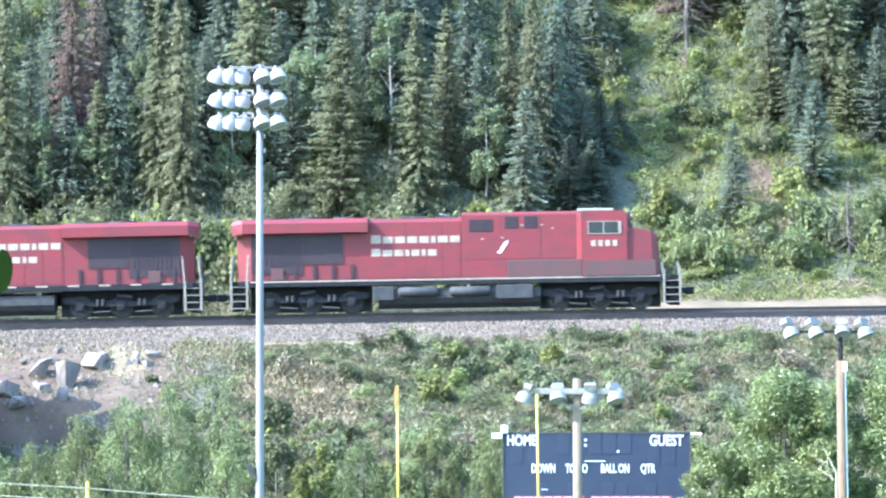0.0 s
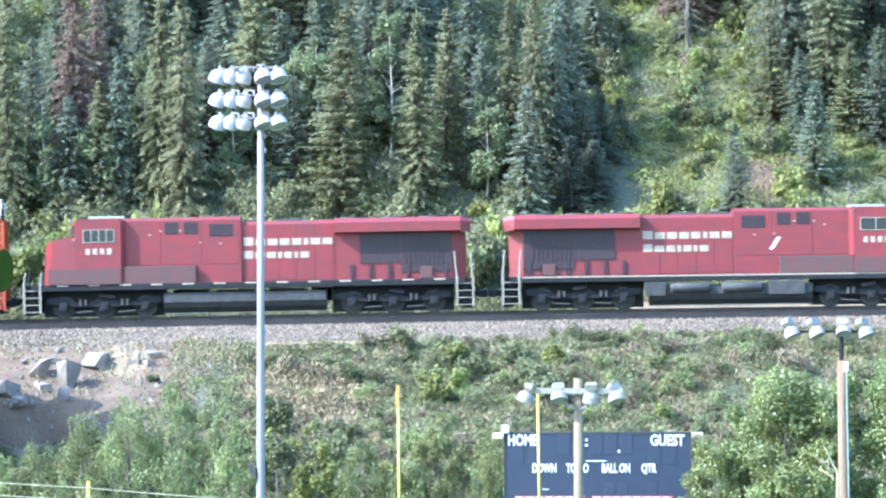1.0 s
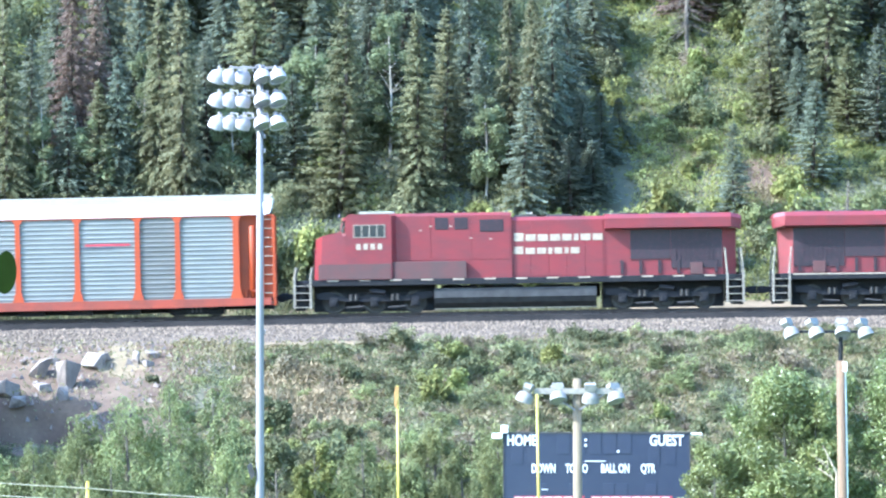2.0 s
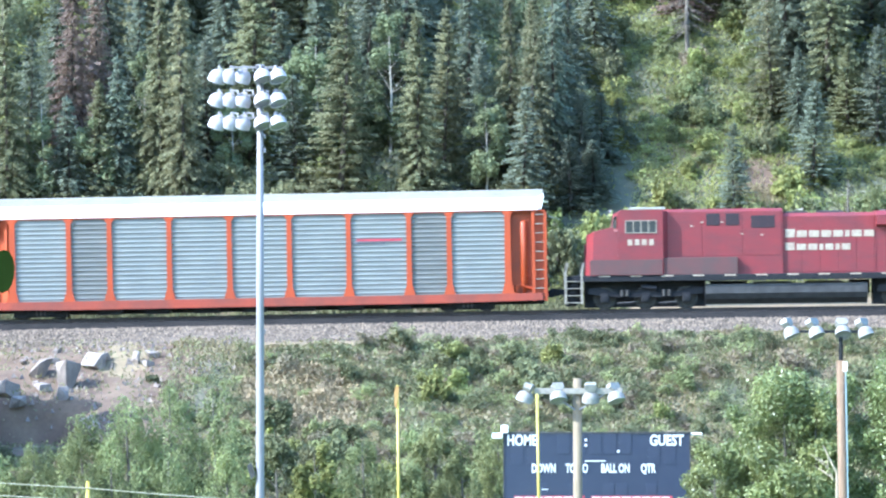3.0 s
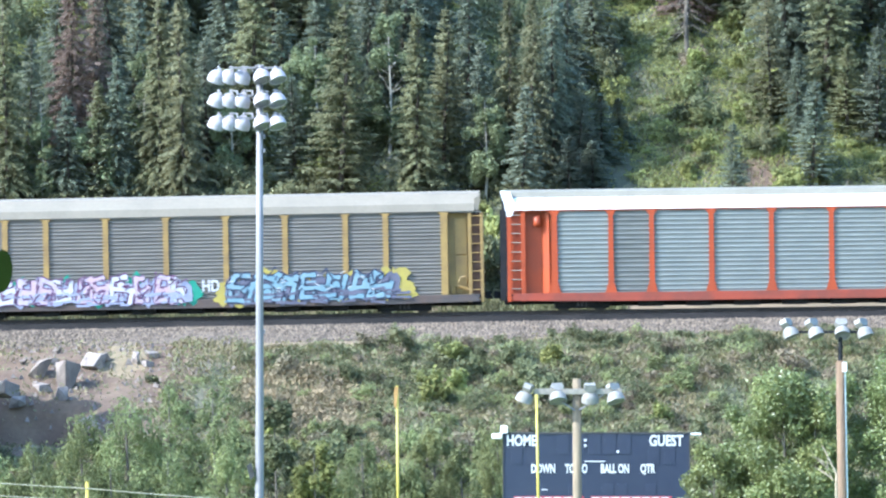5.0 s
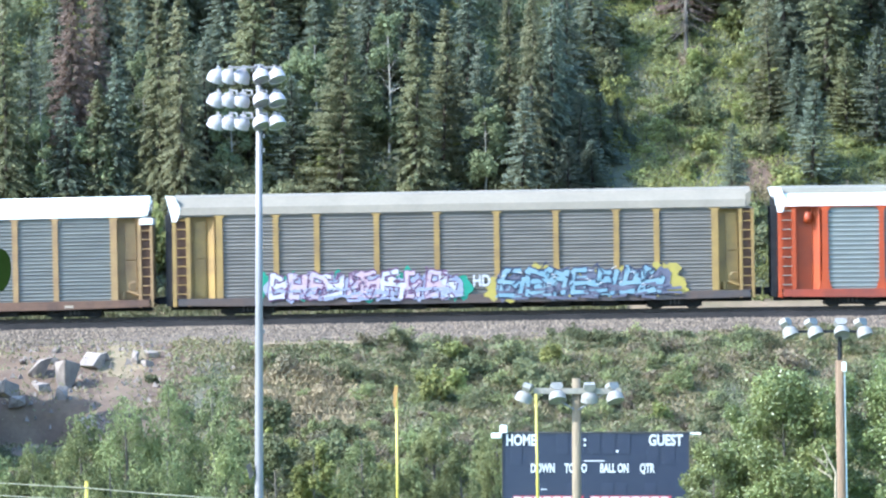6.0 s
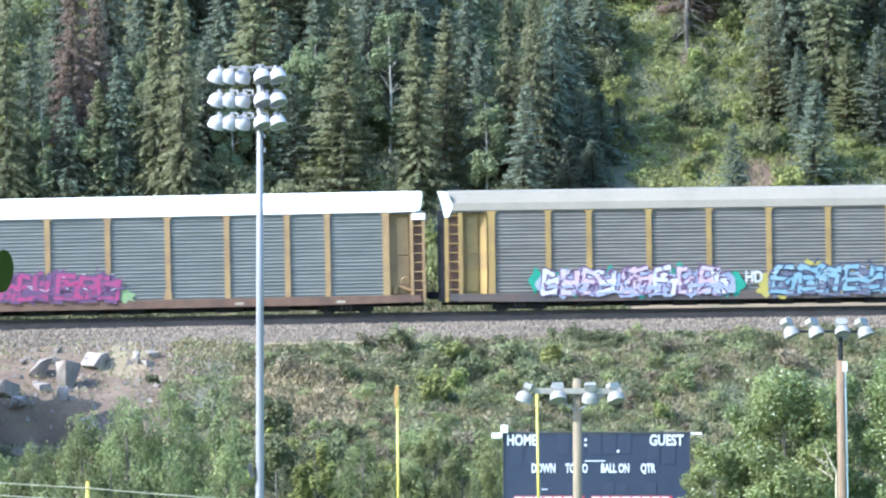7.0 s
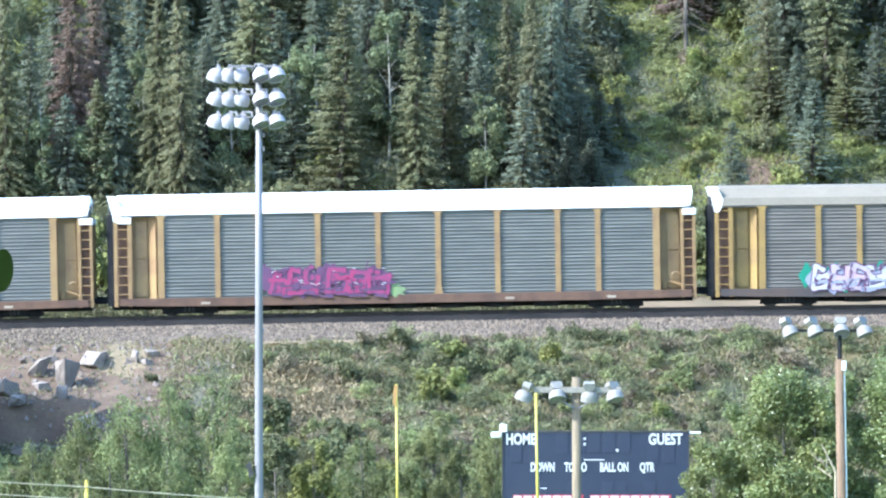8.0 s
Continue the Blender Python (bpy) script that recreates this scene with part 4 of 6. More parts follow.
last_car = autorack("white-roofed grey and ochre autorack car", BODY_GREY, OCHRE, RUST_AND_RECESS, ROOF_WHITE, ROOF_WHITE, False)

bm = bmesh.new()
box(bm, 4.95, 7.1, -1.506, -1.490, 3.45, 3.56)
part("side_marking", bm, LETTER_RED, orange_car, "thin red bar marking")
bm = bmesh.new()
box(bm, 4.8, 6.3, -1.506, -1.490, 3.34, 3.38)
part("side_marking", bm, SPRAY["navy"], orange_car, "thin dark bar marking")
graffiti_row(gold_car, -9.3, 0.0, 0.62, 1.5, 10, "blush", "white", "lilac", "mauve", "green", 21, 1.0)
graffiti_row(gold_car, 1.75, 9.9, 0.58, 1.62, 7, "sky", "sky", "violet", "navy", "yellow", 22, 1.0)
lettering("HD", 0.58, -1.585, 1.22, 0.56, SPRAY["white"], gold_car, 0.82)
bm = bmesh.new()
blob(bm, cloud(0.12, 1.15, 0.42, 0.52, random.Random(6), 16, 0.35), -1.568)
part("sprayed_patch", bm, SPRAY["green"], gold_car, "green sprayed patch")
graffiti_row(white_car, -6.4, -0.9, 0.80, 1.5, 6, "pink", "pink", "mauve", "mauve", "mauve", 23, 0.45)
bm = bmesh.new()
blob(bm, cloud(-0.35, 1.05, 0.5, 0.28, random.Random(12), 16, 0.35), -1.565)
part("sprayed_patch", bm, SPRAY["lime"], white_car, "faint lime sprayed patch")
for car in (white_car, last_car):
    for x in (-9.6, 4.9, 9.75):
        sill_label(car, x)
rng_y = random.Random(8)
for patch in (cloud(10.3, 1.15, 0.6, 0.42, rng_y, 18, 0.4), cloud(1.5, 0.85, 0.35, 0.3, rng_y, 14, 0.4)):
    bm = bmesh.new()
    blob(bm, patch, -1.57)
    part("sprayed_patch", bm, SPRAY["yellow"], gold_car, "yellow sprayed patch")


# ---- the playing field's fittings ----
def floodlight(parent, x, y, z, aim_at, r=0.29, box_above=False, metal=None):
    """A spun bell reflector with a lens, its neck at (x, y, z), opening towards aim_at."""
    q = Vector(aim_at).normalized().to_track_quat("Z", "Y").to_matrix().to_4x4()
    m = Matrix.Translation((x, y, z)) @ q
    bm = bmesh.new()
    lathe(bm, ((0.0, -0.05), (0.09, -0.045), (0.13, -0.02), (r * 0.68, 0.03), (r * 0.93, 0.13), (r, 0.25), (r * 1.01, 0.36), (r * 1.05, 0.38), (r * 0.97, 0.37), (r * 0.93, 0.25), (r * 0.7, 0.12), (0.05, 0.06)), m, 18)
    shell = part("reflector", bm, metal or LAMP_SHELL, parent, "spun aluminium bell reflector", True)
    bm = bmesh.new()
    lathe(bm, ((0.0, 0.30), (r * 0.6, 0.32), (r * 0.93, 0.34)), m, 18)
    part("lens", bm, LAMP_GLASS, shell, "grey glass lens", True)
    bm = bmesh.new()
    if box_above:
        prism(bm, ((-0.13, -0.04), (-0.24, -0.18), (-0.20, -0.34), (0.20, -0.34), (0.24, -0.18), (0.13, -0.04)), -0.15, 0.15)
        bmesh.ops.transform(bm, matrix=m, verts=bm.verts)
    else:
        rod(bm, (x, y, z - 0.02), (x, y, z + 0.2), 0.05, n=8)
        box(bm, x - 0.11, x + 0.11, y - 0.07, y + 0.07, z - 0.03, z + 0.1, 0.02)
    part("ballast_box", bm, metal or LAMP_SHELL, shell)


def light_tower():
    y, x = 221.0, -6.47
    rt = root("light_tower", "tall galvanised floodlight tower with three rows of lamps", "light tower", m=pose(x, y, 0))
    bm = bmesh.new()
    lathe(bm, ((0.0, 0.0), (0.4, 0.0), (0.4, 0.06), (0.19, 0.07), (0.178, 2.0), (0.150, 9.0), (0.130, 15.0), (0.108, 23.3), (0.0, 23.3)), Matrix(), 20)
    part("pole", bm, GALV, rt, "tapered galvanised steel pole", True)
    bm = bmesh.new()
    rod(bm, (0, 0, 23.25), (0, 0, 23.5), 0.14, 0.10, 12)
    part("pole_cap", bm, GALV, rt)
    for k, zz in enumerate((23.38, 22.55, 21.75)):
        bm = bmesh.new()
        if k == 0:
            box(bm, -1.08, 0.80, -0.2, -0.13, zz - 0.01, zz + 0.06)
            box(bm, -0.16, 0.16, -0.2, 0.2, zz - 0.05, zz + 0.13, 0.02)
        else:
            box(bm, -1.45, 0.78, 0.0, 0.07, zz - 0.16, zz - 0.09)
        part("crossarm", bm, GALV, rt)
        for dx in (-0.96, -0.42, 0.10, 0.56):
            bm = bmesh.new()
            prism(bm, ((dx - 0.08, zz + 0.03), (dx + 0.13, zz + 0.01), (dx + 0.15, zz - 0.12), (dx + 0.21, zz - 0.12), (dx + 0.20, zz + 0.06), (dx - 0.08, zz + 0.08)), -0.10, 0.0)
            part("lamp_bracket", bm, LAMP_SHELL, rt)
        for j, dx in enumerate((-1.50, -1.08, -0.62, 0.02, 0.56)):
            away = j < 3
            floodlight(rt, dx + (0.06 if away else 0.0), 0.12 if away else -0.2, zz - 0.10, (-0.30, 0.30, -0.85) if away else (0.28, -0.38, -0.85), 0.315)
    bm = bmesh.new()
    prism(bm, ((-0.32, 8.85), (-0.46, 9.35), (-0.30, 9.46), (-0.16, 9.0)), -0.18, 0.16)
    rod(bm, (-0.3, 0, 9.1), (0, 0, 9.1), 0.03, n=8)
    part("loudspeaker", bm, GREY_TANK, rt, "small grey loudspeaker box")
    bm = bmesh.new()
    for zz in (14.0, 20.4, 20.9):
        box(bm, 0.12, 0.2, -0.06, 0.06, zz, zz + 0.16, 0.01)
    part("step_bolt", bm, GALV, rt)


def wooden_light_pole(x, y, top, radius, mat, lamps, arm_z, arm_x, label, stub=0.0, lean=0.0):
    rt = root("light_pole", label, "light pole", "wooden light poles", pose(x, y, 0))
    bm = bmesh.new()
    rod(bm, (-lean, 0, 0), (0, 0, top), radius * 1.18, radius * 0.95, 16)
    part("pole", bm, mat, rt, smooth=True)
    bm = bmesh.new()
    if stub:
        rod(bm, (0, 0, top - 0.6), (0, 0, arm_z + 0.1), 0.09, 0.08, 12)
        box(bm, arm_x[0], arm_x[1], -0.05, 0.05, arm_z - 0.05, arm_z + 0.05, 0.01)
        part("mast_arm", bm, BLACK, rt, "dark steel mast and arm")
        rod(b2 := bmesh.new(), (radius * 0.95 - lean, -0.05, 0.2), (radius * 0.85, -0.05, top - 0.1), 0.045, n=8)
        box(b2, radius * 0.4, radius * 1.35, -0.24, -0.08, top - 0.42, top - 0.06, 0.01)
        part("conduit", b2, WHITE, rt, "pale conduit and box")
    else:
        box(bm, arm_x[0], arm_x[1], -radius - 0.12, -radius, arm_z - 0.11, arm_z + 0.11, 0.01)
        part("crossarm", bm, ARM_WOOD, rt, "grey wooden crossarm")
        bm = bmesh.new()
        for s in (-1, 1):
            rod(bm, (s * 0.08, -radius - 0.02, arm_z - 0.72), (s * 1.15, -radius - 0.05, arm_z - 0.05), 0.035, n=8)
        part("brace", bm, GALV, rt)
    for dx, aim_at in lamps:
        floodlight(rt, dx, -radius - 0.05 if not stub else 0, arm_z + (-0.04 if not stub else 0.16), aim_at, 0.30 if stub else 0.335, True, OLD_SHELL)


def scoreboard():
    rt = root("scoreboard", "navy football scoreboard with white lettering on posts", "scoreboard", m=pose(6.28, 256, 0))
    part("board", box(bmesh.new(), -3.79, 3.79, -0.1, 0.12, 5.7, 9.47, 0.015), BOARD, rt, "navy board face")
    bm = bmesh.new()
    for x0, x1, z0, z1 in ((-3.82, 3.82, 9.44, 9.51), (-3.82, 3.82, 5.68, 5.73), (-3.83, -3.78, 5.7, 9.5), (3.78, 3.83, 5.7, 9.5)):
        box(bm, x0, x1, -0.13, 0.13, z0, z1)
    part("board_edge", bm, GREY_TANK, rt, "thin grey metal edging")
    for x in (-2.6, 2.6):
        part("post", box(bmesh.new(), x - 0.13, x + 0.13, 0.13, 0.39, 0, 9.2), GALV, rt)
    def digits(x, z, w, h):
        part("digit_panel", box(bmesh.new(), x, x + w, -0.118, -0.1, z, z + h, 0.005), BOARD_DARK, rt, "unlit digit panel")
    for x in (-1.62, -0.98, -0.32, 0.30, 0.92):
        digits(x, 8.62, 0.5, 0.8)
    for x in (-3.5, -2.85, 2.1, 2.75):
        digits(x, 8.2, 0.48, 0.72)
    for x in (-2.5, -1.15, 0.25, 0.8, 2.0):
        digits(x, 6.75, 0.45, 0.66)
    y = -0.125
    lettering("HOME", -3.66, y, 8.97, 0.44, LETTER, rt, 1.22)
    lettering("GUEST", 2.16, y, 8.97, 0.44, LETTER, rt, 1.40)
    lettering("DOWN", -2.66, y, 7.86, 0.36, LETTER, rt, 0.98)
    lettering("TO GO", -1.28, y, 7.86, 0.36, LETTER, rt, 0.92)
    lettering("BALL ON", 0.18, y, 7.86, 0.36, LETTER, rt, 1.16)
    lettering("QTR", 1.80, y, 7.86, 0.36, LETTER, rt, 0.62)
    bm = bmesh.new()
    for z in (8.92, 9.14):
        box(bm, -0.50, -0.40, -0.13, -0.11, z, z + 0.1)
    part("clock_colon", bm, LETTER, rt, "two white clock dots")
    bm = bmesh.new()
    rod(bm, (0.88, -0.14, 8.72), (0.88, -0.1, 8.72), 0.06)
    part("white_dot", bm, LETTER, rt)
    part("white_dash", box(bmesh.new(), -0.48, 0.36, -0.13, -0.11, 8.3, 8.35), LETTER, rt)
    bm = bmesh.new()
    box(bm, -2.25, -2.0, -0.13, -0.11, 7.14, 7.19)
    part("white_tick", bm, LETTER, rt)
    bm = bmesh.new()
    x = -3.35
    for k, w in enumerate((0.32, 0.34, 0.30, 0.32, 0.32, 0.34, 0.32, 0, 0.34, 0.3, 0.34, 0.36, 0.32, 0.32, 0.32, 0.32)):
        if w:
            box(bm, x, x + w, -0.13, -0.11, 6.42, 6.86)
            box(bm, x + 0.1, x + w - 0.1, -0.133, -0.13, 6.5, 6.72)
        x += (w or 0.25) + 0.08
    part("team_bars", bm, LETTER, rt, "row of plain white bars")
    bm = bmesh.new()
    box(bm, -3.38, -0.50, -0.124, -0.112, 6.38, 6.90)
    box(bm, -0.23, 3.09, -0.124, -0.112, 6.38, 6.90)
    part("team_bar_edge", bm, LETTER_RED, rt, "red edging behind the bars")
    bm = bmesh.new()
    box(bm, -3.92, -3.62, -0.2, 0.1, 9.47, 9.78, 0.03)
    box(bm, -4.28, -3.85, -0.25, 0.05, 9.24, 9.46, 0.06)
    rod(bm, (-3.95, 0, 9.35), (-3.7, 0, 9.6), 0.03)
    part("horn_box", bm, WHITE, rt, "white horn and junction box on the corner")
    bm = bmesh.new()
    rod(bm, (3.8, 0, 9.43), (4.3, 0, 9.43), 0.05)
    part("side_bracket", bm, WHITE, rt)


def goal_post():
    rt = root("goal_post", "tall yellow football goal post with a faded ochre ribbon", "goal post", m=pose(1.015, 252, 0))
    for s, name in ((-1, "upright"), (1, "upright")):
        bm = bmesh.new()
        rod(bm, (s * 2.835 + 0.06, 0, 3.0), (s * 2.835 - (0.02 if s < 0 else 0.07), 0, 11.5 if s < 0 else 11.3), 0.066, 0.055, 12)
        part(name, bm, YELLOW, rt, smooth=True)
    bm = bmesh.new()
    rod(bm, (-2.9, 0, 3.05), (2.9, 0, 3.05), 0.08, n=12)
    part("crossbar", bm, YELLOW, rt, smooth=True)
    bm = bmesh.new()
    rod(bm, (0, 0, 3.05), (0, 1.2, 2.4), 0.09, n=12)
    rod(bm, (0, 1.2, 2.45), (0, 1.5, 0), 0.11, n=12)
    part("gooseneck", bm, YELLOW, rt, smooth=True)
    bm = bmesh.new()
    prism(bm, ((-2.93, 11.48), (-2.80, 11.45), (-2.84, 11.0), (-2.90, 10.55), (-2.98, 10.7), (-2.99, 11.2)), -0.085, -0.075)
    part("ribbon", bm, RIBBON, rt, "faded ochre wind ribbon")


def net_line():
    rt = root("net_fence", "yellow-posted net fence with two pale cables", "fence", m=pose(0, 235, 0))
    for x, top in ((-21.0, 8.9), (-13.35, 8.25), (-5.0, 7.3)):
        bm = bmesh.new()
        rod(bm, (x, 0, 0), (x, 0, top), 0.085, 0.075, 12)
        rod(bm, (x, 0, top), (x, 0, top + 0.03), 0.09, 0.06, 12)
        part("post", bm, YELLOW, rt, smooth=True)
    for drop in (0.0, 0.47):
        bm = bmesh.new()
        pts = [(-21.0, 8.55), (-13.35, 8.02), (-5.0, 7.42)]
        for (xa, za), (xb, zb) in zip(pts, pts[1:]):
            last = None
            for i in range(9):
                u = i / 8
                p = (xa + (xb - xa) * u, -0.09, za + (zb - za) * u - drop - 0.10 * 4 * u * (1 - u) * (xb - xa) / 20)
                if last:
                    rod(bm, last, p, 0.02, n=6)
                last = p
        part("cable", bm, CABLE, rt)


light_tower()
wooden_light_pole(5.14, 240, 12.03, 0.17, WOOD_POLE, ((-1.93, (-0.35, 0.1, -1)), (-0.75, (0.1, -0.5, -1)), (0.50, (0.0, 0.3, -1)), (1.42, (0.25, -0.35, -1))), 11.55, (-1.65, 1.72), "weathered brown wooden pole with four floodlights", lean=-0.06)
wooden_light_pole(15.12, 238, 12.76, 0.18, ORANGE_POLE, ((-1.98, (0.42, -0.25, -1)), (-1.02, (0.40, -0.35, -1)), (0.05, (0.1, -0.75, -1)), (0.86, (0.36, -0.3, -1))), 13.85, (-2.05, 0.95), "orange-brown wooden pole with four floodlights on a steel mast", stub=1.0, lean=-0.22)
scoreboard()
goal_post()
net_line()


# ---- plants ----
def spruce_crown(seed, gaps=0.12, tri=0.30, droop=0.28, layer=1.0):
    """Needle sprays on drooping whorled boughs, for a tree 10 m high and 1.6 m in radius."""
    rng = np.random.default_rng(seed)
    vs, fs = [], []
    z = 0.3
    while z < 9.8:
        u = z / 10
        reach = 1.6 * (1 - u) ** 0.72 * rng.uniform(0.78, 1.12) + 0.06
        n = max(4, int((6 + 6 * (1 - u)) * (1.0 if layer == 1.0 else 1.35)))
        off = rng.uniform(0, 6.28)
        for k in range(n):
            if rng.random() < gaps:
                continue
            a = off + k * 6.283 / n + rng.uniform(-0.3, 0.3)
            ln = reach * rng.uniform(0.55, 1.2)
            d = np.array((math.cos(a), math.sin(a), 0.0))
            side = np.array((-d[1], d[0], 0.0))
            zz = z + rng.uniform(-0.15, 0.15) * (1.0 if layer == 1.0 else 0.7)
            steps = max(3, int(ln * 7.0))
            for i in range(1, steps + 1):
                q = i / steps
                if q < 0.25 and ln > 0.7:
                    continue
                p = d * ln * q
                p[2] = zz + 0.35 * u * ln * q - droop * 1.3 * ln * q * q + 0.10 * ln * q ** 3
                w = tri * (0.7 + 0.5 * (1 - q)) * (0.45 + 0.55 * (1 - u)) + 0.07
                for s in (-1, 1, 0):
                    tip = p + s * side * w * rng.uniform(0.5, 1.0) + d * w * rng.uniform(0.15, 0.7)
                    tip[2] -= w * (rng.uniform(-0.15, 0.75) if s else rng.uniform(0.2, 1.1))
                    g = side if s == 0 else d
                    h = rng.uniform(0.06, 0.11)
                    b, e = p - g * h, p + g * h
                    e[2] += rng.uniform(-0.06, 0.10)
                    m = len(vs)
                    vs += [b, e, tip]
                    fs.append((m, m + 1, m + 2))
        z += rng.uniform(0.17, 0.27) * (1.15 - 0.35 * u) * layer
    for k in range(8):
        a = k * 0.785
        m = len(vs)
        vs += [np.array((0, 0, 10.15)), np.array((0.12 * math.cos(a), 0.12 * math.sin(a), 9.3)), np.array((0.12 * math.cos(a + 0.8), 0.12 * math.sin(a + 0.8), 9.3))]
        fs.append((m, m + 1, m + 2))
    return [tuple(v) for v in vs], fs


def trunk_mesh(name, h, r, mat, limbs=0, seed=0, spread=1.0, lift=0.5, thick=0.3):
    rng = random.Random(seed)
    bm = bmesh.new()
    last, n = None, 7
    for i in range(7):
        u = i / 6
        c = Vector((0.12 * math.sin(u * 5 + seed), 0.12 * math.cos(u * 4 + seed), -0.4 + (h + 0.4) * u))
        ring = [bm.verts.new(c + Vector((math.cos(k * 2 * math.pi / n), math.sin(k * 2 * math.pi / n), 0)) * (r * (1 - 0.88 * u) + 0.01)) for k in range(n)]
        if last:
            for k in range(n):
                bm.faces.new((last[k], last[(k + 1) % n], ring[(k + 1) % n], ring[k]))
        last = ring
    for k in range(limbs):
        u = rng.uniform(0.2, 0.95)
        a = rng.uniform(0, 6.28)
        ln = spread * rng.uniform(0.25, 1.0) * (1.1 - u)
        p = Vector((0, 0, h * u))
        q = p + Vector((math.cos(a) * ln, math.sin(a) * ln, lift * ln * rng.uniform(0.4, 1.5)))
        rod(bm, p, q, r * thick * (1.1 - u) + 0.004, 0.008, 5)
        for j in range(2):
            s = p.lerp(q, rng.uniform(0.4, 0.9))
            rod(bm, s, s + Vector((rng.uniform(-1, 1), rng.uniform(-1, 1), rng.uniform(-0.2, 0.8))) * ln * 0.35, r * thick * 0.33, 0.006, 4)
    bmesh.ops.recalc_face_normals(bm, faces=bm.faces)
    me = bpy.data.meshes.new(name)
    bm.to_mesh(me)
    bm.free()
    me.materials.append(mat)
    return me


def leaf_cloud(seed, lobes, count, size, upright=0.0):
    """Single leaves on the outer shells of some lobes (x, y, z, rx, rz); every leaf a folded lozenge."""
    rng = np.random.default_rng(seed)
    lobes = np.array(lobes, float)
    wts = lobes[:, 3] ** 2
    which = rng.choice(len(lobes), count, p=wts / wts.sum())
    L = lobes[which]
    d = rng.normal(size=(count, 3))
    d /= np.linalg.norm(d, axis=1)[:, None]
    rad = rng.uniform(0.35, 1.0, (count, 1)) ** 0.45 * (1 + 0.16 * rng.normal(size=(count, 1)))
    P = L[:, :3] + d * rad * np.stack((L[:, 3], L[:, 3], L[:, 4]), 1)
    N = d * 0.6 + rng.normal(size=(count, 3)) * 0.6 + (0, 0, 0.35)
    N /= np.linalg.norm(N, axis=1)[:, None]
    T = rng.normal(size=(count, 3)) + (0, 0, upright)
    T -= N * (T * N).sum(1)[:, None]
    T /= np.linalg.norm(T, axis=1)[:, None]
    B = np.cross(N, T)
    s = size * rng.uniform(0.6, 1.35, (count, 1))
    wide = 0.22 if upright > 1 else 0.34 if upright else 0.42
    V = np.stack((P - T * s * 0.5, P + B * s * wide + N * s * 0.1, P + T * s * 0.6, P - B * s * wide + N * s * 0.1), 1).reshape(-1, 3)
    V[:, 2] = np.maximum(V[:, 2], -0.15)
    fs = [(4 * i, 4 * i + 1, 4 * i + 2, 4 * i + 3) for i in range(count)]
    return V.tolist(), fs


def ground_cover(name, mat, label, count, area, seed, size, deep, patch=(-2.0, 2.0), keep=None):
    """Low leaves and stalks hugging the ground, deeper where a drift of growth runs; only where the patch noise lies in the given band."""
    rng = np.random.default_rng(seed)
    (x0, x1), (y0, y1) = area
    height = Field(land, area)
    drift = Field(lambda x, y: noise.noise((x * 0.42, y * 0.30, 17.0)) + 0.4 * noise.noise((x * 1.3, y * 1.0, 4.0)), area)
    depth = Field(lambda x, y: deep * max(0.15, 0.45 + 0.9 * noise.noise((x * 0.8, y * 0.6, 29.0))), area)
    chance = Field(keep, area) if keep else None
    n = count * 8
    x, y = rng.uniform(x0, x1, n), rng.uniform(y0, y1, n)
    f = drift.at(x, y) + rng.uniform(-0.12, 0.12, n)
    ok = (f > patch[0]) & (f < patch[1])
    if chance:
        ok &= rng.random(n) < chance.at(x, y)
    x, y = x[ok][:count], y[ok][:count]
    n = len(x)
    p = np.stack((x, y, height.at(x, y) + depth.at(x, y) * rng.random(n) ** 0.7), 1)
    a = rng.normal(size=(n, 3)) + (0, 0, 0.7)
    a *= size * rng.uniform(0.5, 1.2, (n, 1)) / np.linalg.norm(a, axis=1)[:, None]
    b = np.cross(a, rng.normal(size=(n, 3)))
    b *= 0.22 * size / (np.linalg.norm(b, axis=1)[:, None] + 1e-6)
    vs = np.stack((p - b, p + b, p + a), 1).reshape(-1, 3)
    tagged(new(name, mesh_of(name, vs.tolist(), np.arange(3 * n).reshape(-1, 3).tolist(), mat)), label, "ground cover", kind="stuff")


def shrub_lobes(seed, n, rx, rz):
    """Uneven lobes for a plant 1 m in radius."""
    rng = random.Random(seed)
    out = [(0, 0, rz * 0.5, rx * 0.55, rz * 0.5)]
    for k in range(n):
        a, q = rng.uniform(0, 6.28), rng.uniform(0.25, 0.75) * rx
        out.append((q * math.cos(a), q * math.sin(a), rz * rng.uniform(0.25, 0.95), rx * rng.uniform(0.18, 0.36), rz * rng.uniform(0.14, 0.32)))
    return out


SPRUCE = [spruce_crown(31 + k, (0.05, 0.14, 0.08, 0.2)[k], (0.27, 0.24, 0.29, 0.22)[k], (0.30, 0.14, 0.36, 0.26)[k], (1.0, 1.45, 1.0, 1.2)[k]) for k in range(4)]
CROWNS = {(k, m.name): mesh_of("crown", *SPRUCE[k], m) for k in range(4) for m in (NEEDLES, NEEDLES_OLIVE, NEEDLES_BROWN)}
SPRUCE_TRUNK = trunk_mesh("trunk", 9.6, 0.12, BARK, 8, 3, 0.7, -0.1)
DEAD_TRUNK = trunk_mesh("trunk", 9.8, 0.13, DEAD_WOOD, 120, 9, 2.2, -0.75, 0.3)
SHRUB_STEMS = trunk_mesh("stem", 0.8, 0.05, BARK, 5, 5, 0.9, 0.7)
TREE_TRUNK = trunk_mesh("trunk", 9.0, 0.16, PALE_BARK, 26, 6, 2.6, 0.9)

ASPEN_TRUNK = trunk_mesh("trunk", 9.0, 0.15, ASPEN_BARK, 20, 6, 2.4, 0.9)


